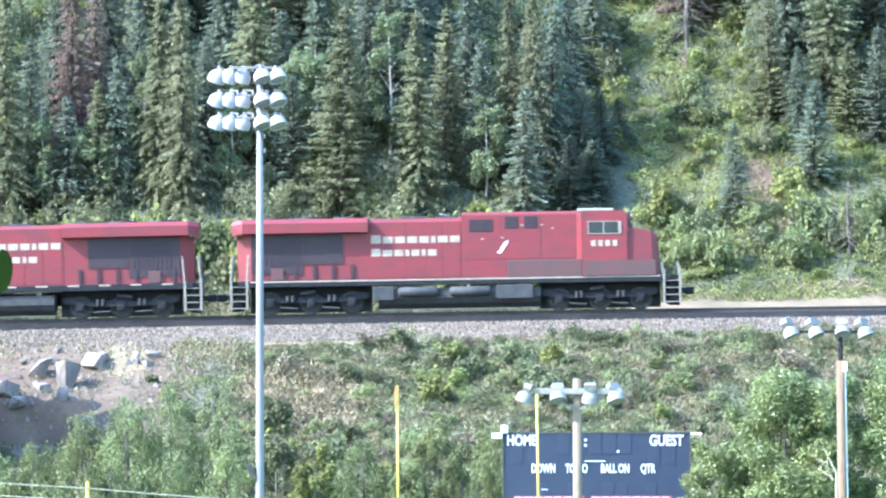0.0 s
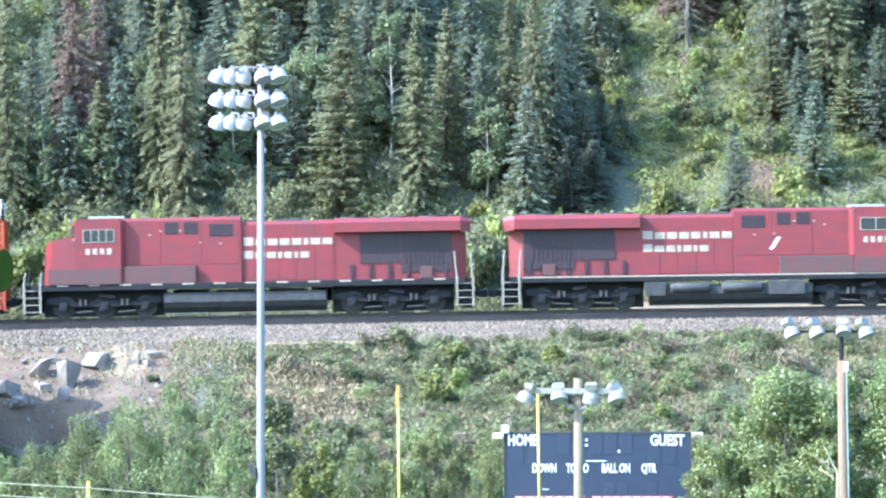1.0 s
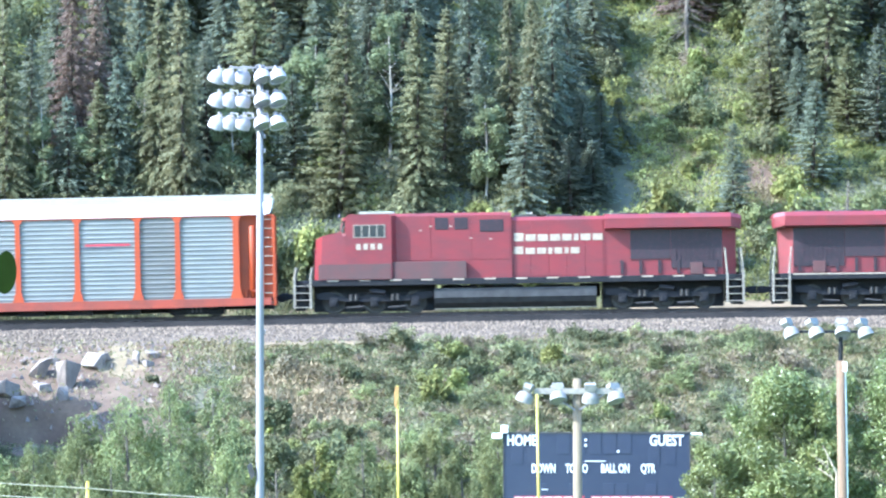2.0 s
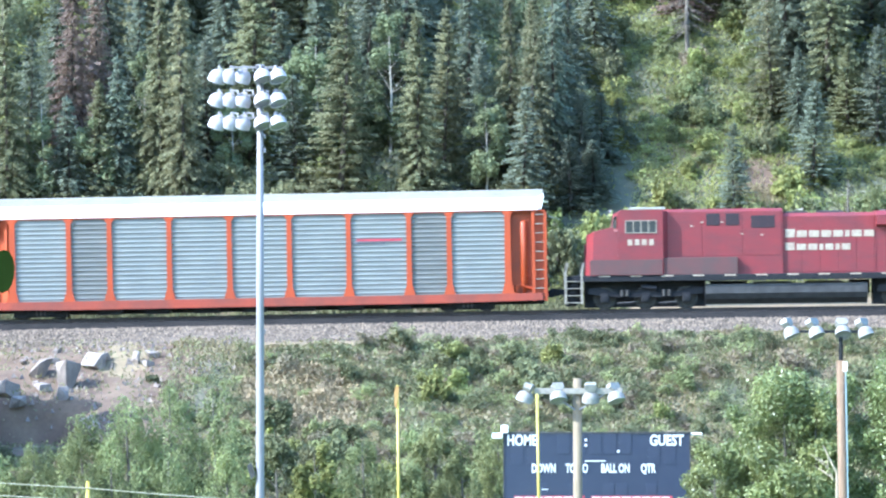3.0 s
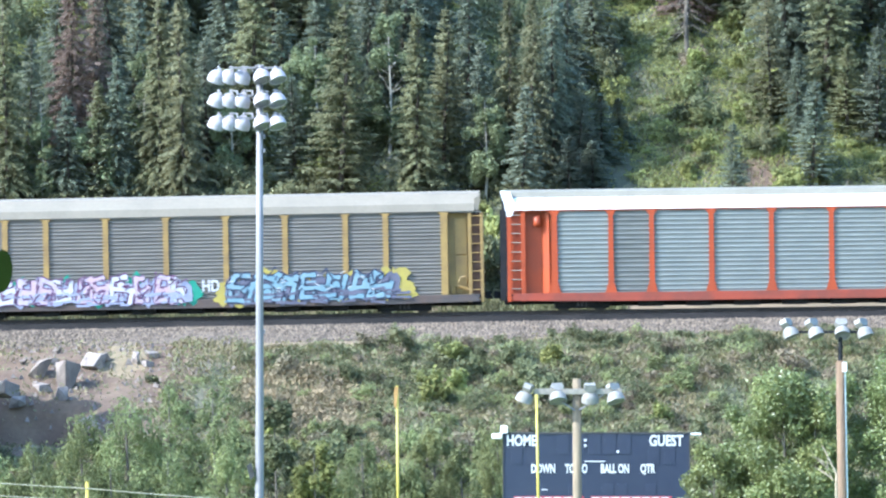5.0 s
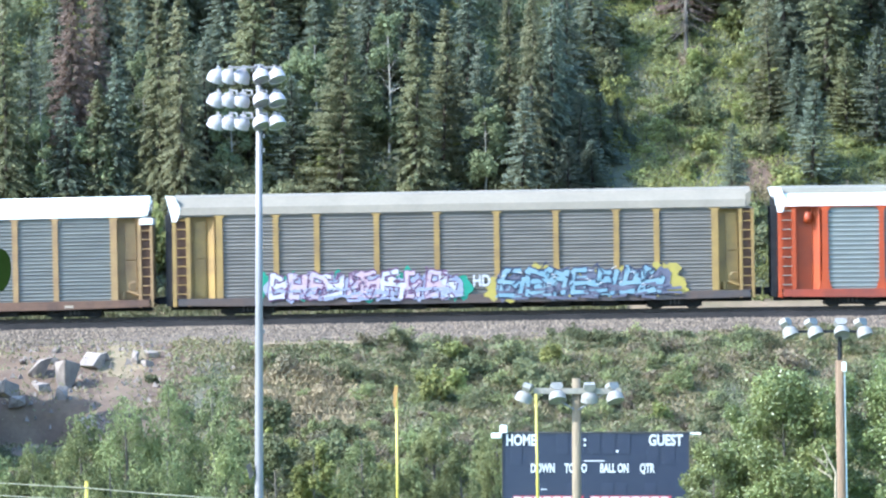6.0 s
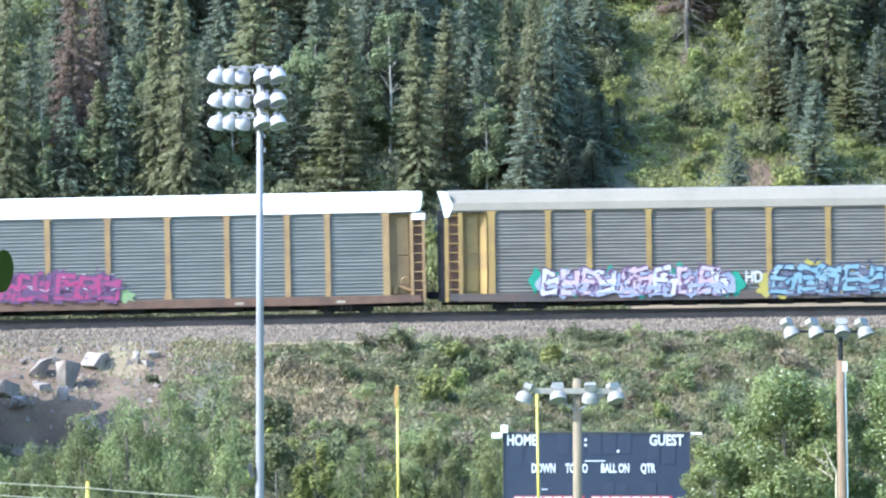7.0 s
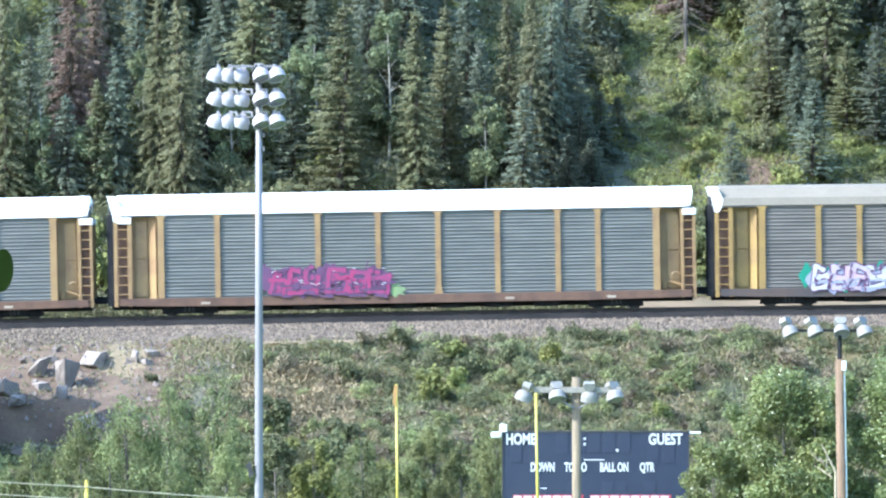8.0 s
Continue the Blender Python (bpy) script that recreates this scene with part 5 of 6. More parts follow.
def spruce(x, y, h, r, needles=NEEDLES, form=0, label="", turn=None):
    rng = random.Random(int(x * 97 + y * 31))
    rt = root("spruce_tree", label or {"spruce_needles": "dark green spruce on the wooded slope", "olive_needles": "olive-green spruce on the wooded slope", "browned_needles": "browned dying spruce with sparse needles"}[needles.name],
              "spruce tree", "spruce trees", Matrix.LocRotScale((x, y, land(x, y) - 0.15), Euler((rng.uniform(-0.02, 0.02), rng.uniform(-0.02, 0.02), rng.uniform(0, 6.28))), (r / 1.45, r / 1.45, h / 10)))
    for name, me in (("trunk", SPRUCE_TRUNK), ("crown", CROWNS[(form, needles.name)])):
        ob = new(name, me)
        ob.parent = rt


def bare_branch(x, y, z, label):
    rng = random.Random(3)
    rt = root("dead_branch", label, "branch", m=pose(x, y, land(x, y)))
    bm = bmesh.new()
    rod(bm, (0, 0, -0.2), (0, 0, z), 0.09, 0.05, 8)
    rod(bm, (0, 0, z), (-0.55, 0, z + 1.1), 0.05, 0.02, 7)
    for k in range(7):
        u = rng.random()
        p = Vector((-0.55 * u, 0, z + 1.1 * u - 0.5))
        rod(bm, p, p + Vector((rng.uniform(-0.7, 0.1), rng.uniform(-0.3, 0.2), rng.uniform(0.1, 0.8))), 0.03, 0.008, 6)
    part("limb", bm, shade("bleached_wood", (0.36, 0.29, 0.20), 0.85), rt)


def dead_tree(x, y, h, r):
    rt = root("dead_tree", "bare grey dead spruce with drooping twigs", "dead tree", m=Matrix.LocRotScale((x, y, land(x, y) - 0.1), Euler((0.02, 0.03, x)), (r, r, h / 10)))
    new("trunk", DEAD_TRUNK).parent = rt


SHRUBS = {}
for mat in (LEAF, LEAF_BRIGHT, LEAF_WILLOW, LEAF_DRY):
    for k in range(3):
        v, f = leaf_cloud(60 + k, shrub_lobes(70 + k, 9, 1.0, 1.35), 760 if mat is not LEAF_DRY else 520, 0.19 if mat is not LEAF_DRY else 0.17, 0.0 if mat is LEAF_BRIGHT else 0.8)
        SHRUBS[(mat.name, k)] = mesh_of("foliage", v, f, mat)
SHRUB_WORDS = {"shrub_leaves": "dark green leafy shrub", "bright_shrub_leaves": "bright green leafy shrub", "willow_leaves": "pale grey-green willow bush", "dry_twigs": "dry brown brushwood shrub"}


def shrub(x, y, r, tall, mat, form, where):
    rt = root("shrub", SHRUB_WORDS[mat.name] + " " + where, "shrub", "shrubs " + where, Matrix.LocRotScale((x, y, land(x, y) - 0.12), Euler((0, 0, x * 7 + y)), (r, r, r * tall)))
    for name, me in (("stem", SHRUB_STEMS), ("foliage", SHRUBS[(mat.name, form)])):
        ob = new(name, me)
        ob.parent = rt


def leafy_tree(x, y, h, r, mat, seed, label, count, size, crown_from=0.25, upright=0.0, lobes=26, stem=None):
    rng = random.Random(seed)
    rt = root("leafy_tree", label, "tree", m=pose(x, y, land(x, y) - 0.1))
    tr = new("trunk", stem or TREE_TRUNK)
    tr.parent, tr.scale = rt, (r / 2.6, r / 2.6, h / 10)
    ls = []
    for k in range(lobes):
        u = rng.random()
        a = rng.uniform(0, 6.28)
        q = r * math.sin(math.pi * (0.18 + 0.72 * u)) * rng.uniform(0.35, 0.82)
        s = r * rng.uniform(0.20, 0.36) * (1.1 - 0.4 * u)
        tall = rng.uniform(1.7, 3.4) if upright > 1 else rng.uniform(0.8, 1.5)
        s *= 0.72 if upright > 1 else 1
        ls.append((q * math.cos(a), q * math.sin(a), h * (crown_from + (0.93 - crown_from) * u) - (s * tall * 0.5 if upright > 1 else 0), s, s * tall))
    v, f = leaf_cloud(seed, ls, count, size, upright)
    new("crown", mesh_of("crown", v, f, mat)).parent = rt


# spruces of the slope, row by row from the track up
spruce(-22.08, 315, 12.29, 1.56, NEEDLES_OLIVE, 0)
spruce(-21.01, 317, 8.21, 1.29, NEEDLES, 1)
spruce(-19.83, 321, 9.24, 1.45, NEEDLES, 2)
spruce(-18.87, 318.5, 11.29, 1.55, NEEDLES_BROWN, 0)
spruce(-17.69, 320, 10.08, 1.16, NEEDLES_BROWN, 0)
spruce(-16.81, 316, 6.16, 1.14, NEEDLES, 0)
spruce(-16.52, 316, 7.87, 1.28, NEEDLES, 2)
spruce(-15.82, 322, 7.69, 1.31, NEEDLES, 1)
spruce(-14.44, 316, 10.68, 1.37, NEEDLES_OLIVE, 2)
spruce(-13.06, 315, 12.11, 1.42, NEEDLES_OLIVE, 0)
spruce(-12.07, 319, 6.82, 1.30, NEEDLES, 3)
spruce(-11.24, 324, 7.87, 1.61, NEEDLES, 2)
spruce(-9.65, 320, 10.50, 2.02, NEEDLES_OLIVE, 0)
spruce(-8.26, 322, 6.09, 1.45, NEEDLES, 3)
spruce(-7.56, 317, 5.94, 1.29, NEEDLES, 1)
spruce(-6.55, 324, 6.32, 1.32, NEEDLES, 0)
spruce(-5.09, 315, 10.54, 2.13, NEEDLES_OLIVE, 1)
spruce(-3.88, 321, 8.65, 1.45, NEEDLES, 2)
spruce(-2.73, 322, 7.16, 1.31, NEEDLES_OLIVE, 3)
spruce(-1.25, 315, 9.90, 1.56, NEEDLES_OLIVE, 0)
spruce(0.17, 318, 8.64, 1.38, NEEDLES_OLIVE, 1)
spruce(1.34, 322, 8.25, 1.31, NEEDLES, 2)
spruce(1.89, 317, 7.50, 1.29, NEEDLES, 1)
spruce(3.46, 317, 10.05, 1.29, NEEDLES_OLIVE, 0)
spruce(4.59, 316, 10.92, 1.28, NEEDLES_OLIVE, 2)
spruce(5.81, 320, 7.35, 1.30, NEEDLES, 1)
spruce(5.45, 317.6, 10.6, 1.45, NEEDLES, 2)
spruce(6.25, 319.4, 8.8, 1.4, NEEDLES, 0)
spruce(4.1, 313.6, 7.2, 1.35, NEEDLES, 3)
# small spruces added to fill the shadowed ground and keep it dark
spruce(7.0, 317.2, 4.6, 1.3, NEEDLES, 3)
spruce(8.0, 318.8, 3.6, 1.2, NEEDLES, 0)
spruce(7.5, 315.8, 3.2, 1.2, NEEDLES, 2)
spruce(6.4, 314.8, 4.0, 1.2, NEEDLES, 3)
spruce(9.0, 320.2, 2.6, 1.0, NEEDLES, 0)
spruce(6.91, 324, 4.34, 1.32, NEEDLES, 0)
spruce(7.86, 327, 5.18, 1.48, NEEDLES, 2)
spruce(8.86, 326, 2.17, 0.77, NEEDLES, 1)
spruce(7.15, 322, 2.70, 0.70, NEEDLES, 3)
spruce(10.41, 333, 1.57, 1.35, NEEDLES, 0)
spruce(15.13, 331, 2.70, 1.35, NEEDLES_OLIVE, 2)
spruce(16.75, 322, 7.16, 1.22, NEEDLES_OLIVE, 1)
spruce(17.93, 325, 2.71, 1.03, NEEDLES, 0)
spruce(18.21, 321, 4.40, 0.93, NEEDLES, 2)
spruce(19.49, 324, 3.24, 0.99, NEEDLES, 3)
spruce(18.84, 317, 5.40, 1.32, NEEDLES, 1)
spruce(20.76, 321, 4.52, 1.22, NEEDLES_OLIVE, 1)
spruce(21.76, 323, 3.52, 1.11, NEEDLES, 2)
spruce(22.31, 320, 6.26, 1.30, NEEDLES, 1)
spruce(20.62, 328, 4.12, 1.33, NEEDLES, 0)
spruce(22.46, 329, 3.80, 1.49, NEEDLES, 3)
spruce(18.66, 330, 3.25, 1.34, NEEDLES, 2)
spruce(14.55, 313.5, 5.13, 1.02, NEEDLES, 1)
spruce(12.9, 330.6, 6.0, 1.6, NEEDLES_BROWN, 3)
spruce(-18.9, 315.2, 6.5, 1.4, NEEDLES, 2)
spruce(-17.3, 315.6, 6.9, 1.35, NEEDLES_OLIVE, 0)
dead_tree(20.11, 311, 3.85, 0.9)
dead_tree(12.75, 327.4, 6.8, 1.0)

# aspens between them
leafy_tree(-6.43, 318, 7.46, 1.5, LEAF_ASPEN, 300, "soft olive-green aspen with a pale trunk among the spruces", 4200, 0.19, 0.18, 0.5, 30, ASPEN_TRUNK)
leafy_tree(-4.96, 319, 6.54, 1.7, LEAF_ASPEN, 301, "soft olive-green aspen with a pale trunk among the spruces", 4200, 0.19, 0.18, 0.5, 30, ASPEN_TRUNK)
leafy_tree(-2.71, 319, 7.94, 1.6, LEAF_ASPEN, 302, "soft olive-green aspen with a pale trunk among the spruces", 4200, 0.19, 0.18, 0.5, 30, ASPEN_TRUNK)
leafy_tree(-7.74, 318.5, 6.89, 1.4, LEAF_ASPEN, 303, "soft olive-green aspen with a pale trunk among the spruces", 4200, 0.19, 0.18, 0.5, 30, ASPEN_TRUNK)
leafy_tree(-20.20, 315.5, 6.67, 1.5, LEAF_ASPEN, 304, "soft olive-green aspen with a pale trunk among the spruces", 4200, 0.19, 0.18, 0.5, 30, ASPEN_TRUNK)
leafy_tree(-15.19, 318, 7.05, 1.3, LEAF_ASPEN, 305, "soft olive-green aspen with a pale trunk among the spruces", 4200, 0.19, 0.18, 0.5, 30, ASPEN_TRUNK)
leafy_tree(-17.65, 315.8, 5.72, 1.4, LEAF_ASPEN, 306, "soft olive-green aspen with a pale trunk among the spruces", 4200, 0.19, 0.18, 0.5, 30, ASPEN_TRUNK)
leafy_tree(2.17, 315.5, 5.69, 1.3, LEAF_ASPEN, 307, "soft olive-green aspen with a pale trunk among the spruces", 4200, 0.19, 0.18, 0.5, 30, ASPEN_TRUNK)
leafy_tree(13.71, 333, -0.13, 2.2, LEAF_ASPEN, 308, "soft olive-green aspen with a pale trunk among the spruces", 4200, 0.19, 0.18, 0.5, 30, ASPEN_TRUNK)
leafy_tree(16.02, 331, 0.15, 1.9, LEAF_ASPEN, 309, "soft olive-green aspen with a pale trunk among the spruces", 4200, 0.19, 0.18, 0.5, 30, ASPEN_TRUNK)
leafy_tree(-10.71, 317, 5.28, 1.3, LEAF_ASPEN, 310, "soft olive-green aspen with a pale trunk among the spruces", 4200, 0.19, 0.18, 0.5, 30, ASPEN_TRUNK)

for x, y, r in ((12.6, 326.4, 0.6), (13.4, 326.9, 0.6)):
    shrub(x, y, r, 1.1, LEAF_DRY, int(x) % 3, "under the dead spruce")

# closed woods further up the slope
rng_w = random.Random(77)
for i in range(85):
    y = rng_w.uniform(321, 354)
    x = rng_w.uniform(-26, 27)
    if 3.0 < x < 17.5 and y < 336:
        continue
    spruce(x, y, rng_w.uniform(8.5, 13), rng_w.uniform(1.4, 2.1), rng_w.choice((NEEDLES, NEEDLES, NEEDLES_OLIVE)), rng_w.randrange(4))


def brush(name, label, mat, spots, leaves, size, seed):
    """Low growth too dense to count: leafy clumps (x, y, radius, height) joined."""
    vs, fs, n = [], [], 0
    for k, (x, y, r, tall) in enumerate(spots):
        v, f = leaf_cloud(seed + k, shrub_lobes(seed + k, 6, r, r * tall), leaves, size * 1.05, 0.6)
        v, f = np.array(v).reshape(-1, 4, 3)[:, :3].reshape(-1, 3), np.arange(3 * leaves).reshape(-1, 3)
        v = v + (x, y, land(x, y) - 0.1)
        vs.append(v)
        fs.append(f + n)
        n += len(v)
    me = mesh_of(name, np.concatenate(vs).tolist(), np.concatenate(fs).tolist(), mat)
    tagged(new(name, me), label, "undergrowth", kind="stuff")


# undergrowth between the spruces
rng_w = random.Random(78)
spots = [(rng_w.uniform(-25, 9), rng_w.uniform(309.5, 332), rng_w.uniform(0.7, 1.5), rng_w.uniform(1.0, 1.7)) for i in range(300)]
spots = [p for p in spots if not (p[0] > 4.6 and p[1] < 322)]
brush("dark_undergrowth", "dark green undergrowth between the spruces", LEAF, spots[:210], 420, 0.22, 900)
brush("light_undergrowth", "lighter green undergrowth between the spruces", LEAF_BRIGHT, spots[210:], 420, 0.22, 1100)
rng_u = random.Random(178)
spots = [(rng_u.uniform(-25, 8), rng_u.uniform(321, 344), rng_u.uniform(0.8, 1.6), rng_u.uniform(1.0, 2.0)) for i in range(190)]
brush("upper_undergrowth", "soft green undergrowth high between the spruces", LEAF_ASPEN, spots, 380, 0.24, 4100)
for i in range(46):
    x = -24 + i * 0.72 + rng_w.uniform(-0.3, 0.3)
    shrub(x, rng_w.uniform(308.8, 311), rng_w.uniform(0.8, 1.25), rng_w.uniform(1.2, 1.9), rng_w.choice((LEAF_BRIGHT, LEAF, LEAF_WILLOW, LEAF_BRIGHT)), rng_w.randrange(3), "along the edge of the wood")


def open_slope(x, y):
    """True where the open slope's soil shows between the shrubs: a sandy scar, and the ground under the last spruces,
    cleared to keep its shade dark.
    """
    if 5.0 < x < 9.6 and 313.5 < y < 320.5 - (x - 5) * 0.3:
        return True
    return (x - 16.0) ** 2 / 0.9 + (y - 316.6) ** 2 / 4 < 0.8 + 0.8 * noise.noise((x * 0.6, y * 0.6, 3.0))


for i in range(70):
    x, y = rng_w.uniform(5.5, 17.5), rng_w.uniform(313, 334)
    if not open_slope(x, y):
        shrub(x, y, rng_w.uniform(0.5, 1.0), rng_w.uniform(0.8, 1.4), rng_w.choice((LEAF_BRIGHT, LEAF_BRIGHT, LEAF_WILLOW, LEAF)), rng_w.randrange(3), "on the open slope")
for i in range(45):
    x, y = rng_w.uniform(7.5, 24), rng_w.uniform(308.9, 314)
    shrub(x, y, rng_w.uniform(0.6, 1.15), rng_w.uniform(1.0, 1.5), rng_w.choice((LEAF, LEAF_WILLOW, LEAF_BRIGHT, LEAF_WILLOW)), rng_w.randrange(3), "at the foot of the slope")
spots = [(rng_w.uniform(5, 25), rng_w.uniform(308.8, 336), rng_w.uniform(0.45, 0.95), rng_w.uniform(0.5, 1.0)) for i in range(420)]
spots = [p for p in spots if not open_slope(p[0], p[1])]
brush("slope_scrub", "low pale green scrub on the open slope", LEAF_WILLOW, spots[:180], 300, 0.16, 1300)
brush("bright_slope_scrub", "low bright green scrub on the open slope", LEAF_BRIGHT, spots[180:], 300, 0.16, 1500)


rng_t = random.Random(93)
spots = [(-24 + 0.42 * i + rng_t.uniform(-0.2, 0.2), rng_t.uniform(303.1, 304.0), rng_t.uniform(0.7, 0.95), rng_t.uniform(1.15, 1.6)) for i in range(48)]
brush("trackside_weeds", "dark rank weeds close behind the track", LEAF, spots, 330, 0.18, 5200)


# brush on the railway bank
def bank_open(x, y, rng):
    """True where the bank lies bare: the rocky stretch, the dry patch and the strip under the ballast."""
    if x < -9.5 and y > (279.6 if x < -16.9 else 281.5 - (x + 21) * 0.12):
        return not (-13.5 < x and 283 < y < 289.5 and rng.random() < 0.6)
    if x < 5 and y > 294.2 - 0.07 * (5 - x):
        return True
    return -9.2 < x < -4.2 and 283 < y < 290 and rng.random() < 0.7


rng_w = random.Random(79)
spots = []
while len(spots) < 820:
    x, y = rng_w.uniform(-21, 22), rng_w.uniform(273, 295.4)
    if not bank_open(x, y, rng_w):
        spots.append((x, y, rng_w.uniform(0.4, 0.85), rng_w.uniform(0.65, 1.15)))
for p in spots[:110]:
    if p[1] > 293.2 and 5.0 < p[0] < 9.0:
        continue
    mat = rng_w.choice((LEAF, LEAF, LEAF, LEAF_WILLOW, LEAF_BRIGHT, LEAF_DRY) if p[1] > 281 else (LEAF_WILLOW, LEAF_WILLOW, LEAF, LEAF_DRY, LEAF_BRIGHT))
    shrub(p[0], p[1], p[2] * 1.15, p[3] * 1.1, mat, rng_w.randrange(3), "on the railway bank")
upper = [p for p in spots[110:] if p[1] > 280]
lower = [p for p in spots[110:] if p[1] <= 280]
u = len(upper)
brush("bank_brush", "dense dark green brush on the railway bank", LEAF, upper[:int(u * 0.58)] + lower[:40], 330, 0.15, 1700)
brush("pale_bank_brush", "pale grey-green brush on the railway bank", LEAF_WILLOW, upper[int(u * 0.58):int(u * 0.82)] + lower[70:], 330, 0.15, 2500)
brush("dry_bank_brush", "dry brown twiggy brush on the railway bank", LEAF_DRY, upper[int(u * 0.82):] + lower[40:70], 280, 0.14, 3300)
# willows at the foot of the bank
rng_w = random.Random(80)
for i, (x, y, h, r) in enumerate((
        (-19.4, 268, 4.9, 1.7), (-17.4, 267, 5.8, 1.9), (-15.4, 267, 7.2, 2.0), (-13.4, 266, 8.4, 2.1), (-11.6, 267, 8.6, 2.0), (-9.7, 266, 8.6, 1.9),
        (-18.4, 262.5, 4.8, 1.7), (-16.2, 262, 6.0, 1.9), (-13.8, 261.5, 7.0, 2.0), (-11.4, 261.5, 7.2, 2.0), (-9.0, 262, 7.2, 1.9),
        (-3.4, 268, 6.0, 1.6), (-1.6, 267, 5.2, 1.5), (0.8, 268, 5.4, 1.5), (2.4, 270, 5.6, 1.6), (-0.4, 272, 5.2, 1.4))):
    leafy_tree(x, y, h, r, LEAF_WILLOW, 200 + i, "pale grey-green willow bush at the foot of the bank", 8200, 0.17, 0.12, 2.2, 48)
leafy_tree(-7.0, 262, 9.8, 1.5, LEAF, 230, "dark green young tree beside the light tower", 6500, 0.16, 0.2)
leafy_tree(-5.3, 260.5, 7.9, 1.3, LEAF_BRIGHT, 231, "bright green young poplar beside the light tower", 5500, 0.15, 0.2)
# out-of-view trees, placed so that their shadow covers the left of the bank
leafy_tree(-24.0, 283.8, 9.6, 2.5, LEAF, 232, "unseen dark green broad tree added to shade the bank", 18000, 0.5, 0.04, 0.0, 44)
leafy_tree(-23.7, 281.2, 9.6, 2.5, LEAF, 234, "unseen dark green broad tree added to shade the bank", 15000, 0.5, 0.04, 0.0, 40)
leafy_tree(-24.4, 277.8, 10.2, 2.8, LEAF, 233, "unseen dark green broad tree added to shade the bank", 16000, 0.5, 0.04)
# poplars beside the scoreboard
leafy_tree(13.5, 246, 12.9, 2.7, LEAF_POPLAR, 240, "glossy green poplar beside the scoreboard", 36000, 0.130, 0.2, 0.0, 64)
leafy_tree(15.6, 247.6, 13.0, 2.2, LEAF_POPLAR, 244, "tall glossy green poplar behind the light pole", 28000, 0.12, 0.2, 0.0, 56)
leafy_tree(14.7, 245.6, 12.2, 2.2, LEAF_POPLAR, 246, "glossy green poplar beside the light pole", 22000, 0.13, 0.1, 0.0, 56)
leafy_tree(18.0, 247, 13.6, 2.8, LEAF_POPLAR, 241, "tall glossy green poplar behind the light pole", 28000, 0.12, 0.2, 0.0, 56)
leafy_tree(11.8, 247.5, 11.6, 1.9, LEAF_POPLAR, 243, "glossy green poplar beside the scoreboard", 17000, 0.12, 0.2, 0.0, 44)
leafy_tree(10.75, 246.5, 10.1, 1.7, LEAF_POPLAR, 242, "small glossy green poplar beside the scoreboard", 15000, 0.12, 0.2, 0.0, 44)
leafy_tree(9.9, 247.2, 8.8, 1.2, LEAF_POPLAR, 245, "small glossy green poplar beside the scoreboard", 9000, 0.12, 0.2, 0.0, 30)


bare_branch(15.25, 242.4, 8.3, "bleached bare branch among the poplar leaves")


def covered(x, y):
    """How far the bank is overgrown: all but the rocky stretch, thinly there."""
    if x < -9.5 and y > (280.2 if x < -16.9 else 281.0 - (x + 21) * 0.12) + 1.5 * noise.noise((x * 0.4, y * 0.4, 2.0)):
        return 0.06 if x < -12.5 else 0.35
    return 1.0 if x > 5 or y < 294.4 - 0.06 * (5 - x) else 0.03


def slope_cover(x, y):
    return 0.1 if y < 307.2 or open_slope(x, y) else 1.0


def dry_cover(x, y):
    """Dry grass: thick on a knoll and round the bare soil, thin elsewhere."""
    if (x - 13.2) ** 2 / 2.6 + (y - 320.4) ** 2 / 6 < 1 or (x - 16.4) ** 2 / 4 + (y - 314.5) ** 2 / 4 < 1:
        return 1.0
    return 0.12


BANK = ((-21.5, 22), (271, 295.6))
ground_cover("bank_herbs", LEAF, "dark green low herbs on the railway bank", 60000, BANK, 5, 0.19, 0.5, (-0.05, 2), covered)
ground_cover("olive_bank_herbs", GRASS, "olive green low herbs on the railway bank", 68000, BANK, 6, 0.19, 0.45, (-0.5, 0.2), covered)
ground_cover("dry_bank_grass", STRAW, "dry straw-coloured grass on the railway bank", 46000, BANK, 7, 0.21, 0.34, (-2, -0.10), covered)
ground_cover("dry_bank_twigs", LEAF_DRY, "dry brown stalks on the railway bank", 58000, BANK, 8, 0.2, 0.5, (-0.3, 0.35), covered)
ground_cover("dry_patch_grass", STRAW, "dry straw-coloured grass in a bare patch of the bank", 9000, ((-9.2, -4.0), (282.5, 289.5)), 27, 0.24, 0.75, (-0.35, 2))
SLOPE = ((4.5, 25), (306.8, 336))
ground_cover("slope_herbs", LEAF_BRIGHT, "bright green low herbs on the open slope", 42000, SLOPE, 9, 0.21, 0.5, (-0.1, 2), slope_cover)
ground_cover("pale_slope_herbs", LEAF_WILLOW, "pale green low herbs on the open slope", 46000, SLOPE, 10, 0.21, 0.5, (-2, 0.15), slope_cover)
ground_cover("dry_slope_grass", STRAW, "dry grass on the open slope", 16000, ((10, 19), (311, 326)), 11, 0.19, 0.3, (-2, 2), dry_cover)
ground_cover("trackside_herbs", LEAF, "low green herbs behind the track", 26000, ((-24, 9), (305.5, 309.8)), 12, 0.28, 0.3)
ground_cover("forest_herbs", LEAF, "dark low herbs under the spruces", 26000, ((-25, 6), (309, 334)), 13, 0.34, 0.6)


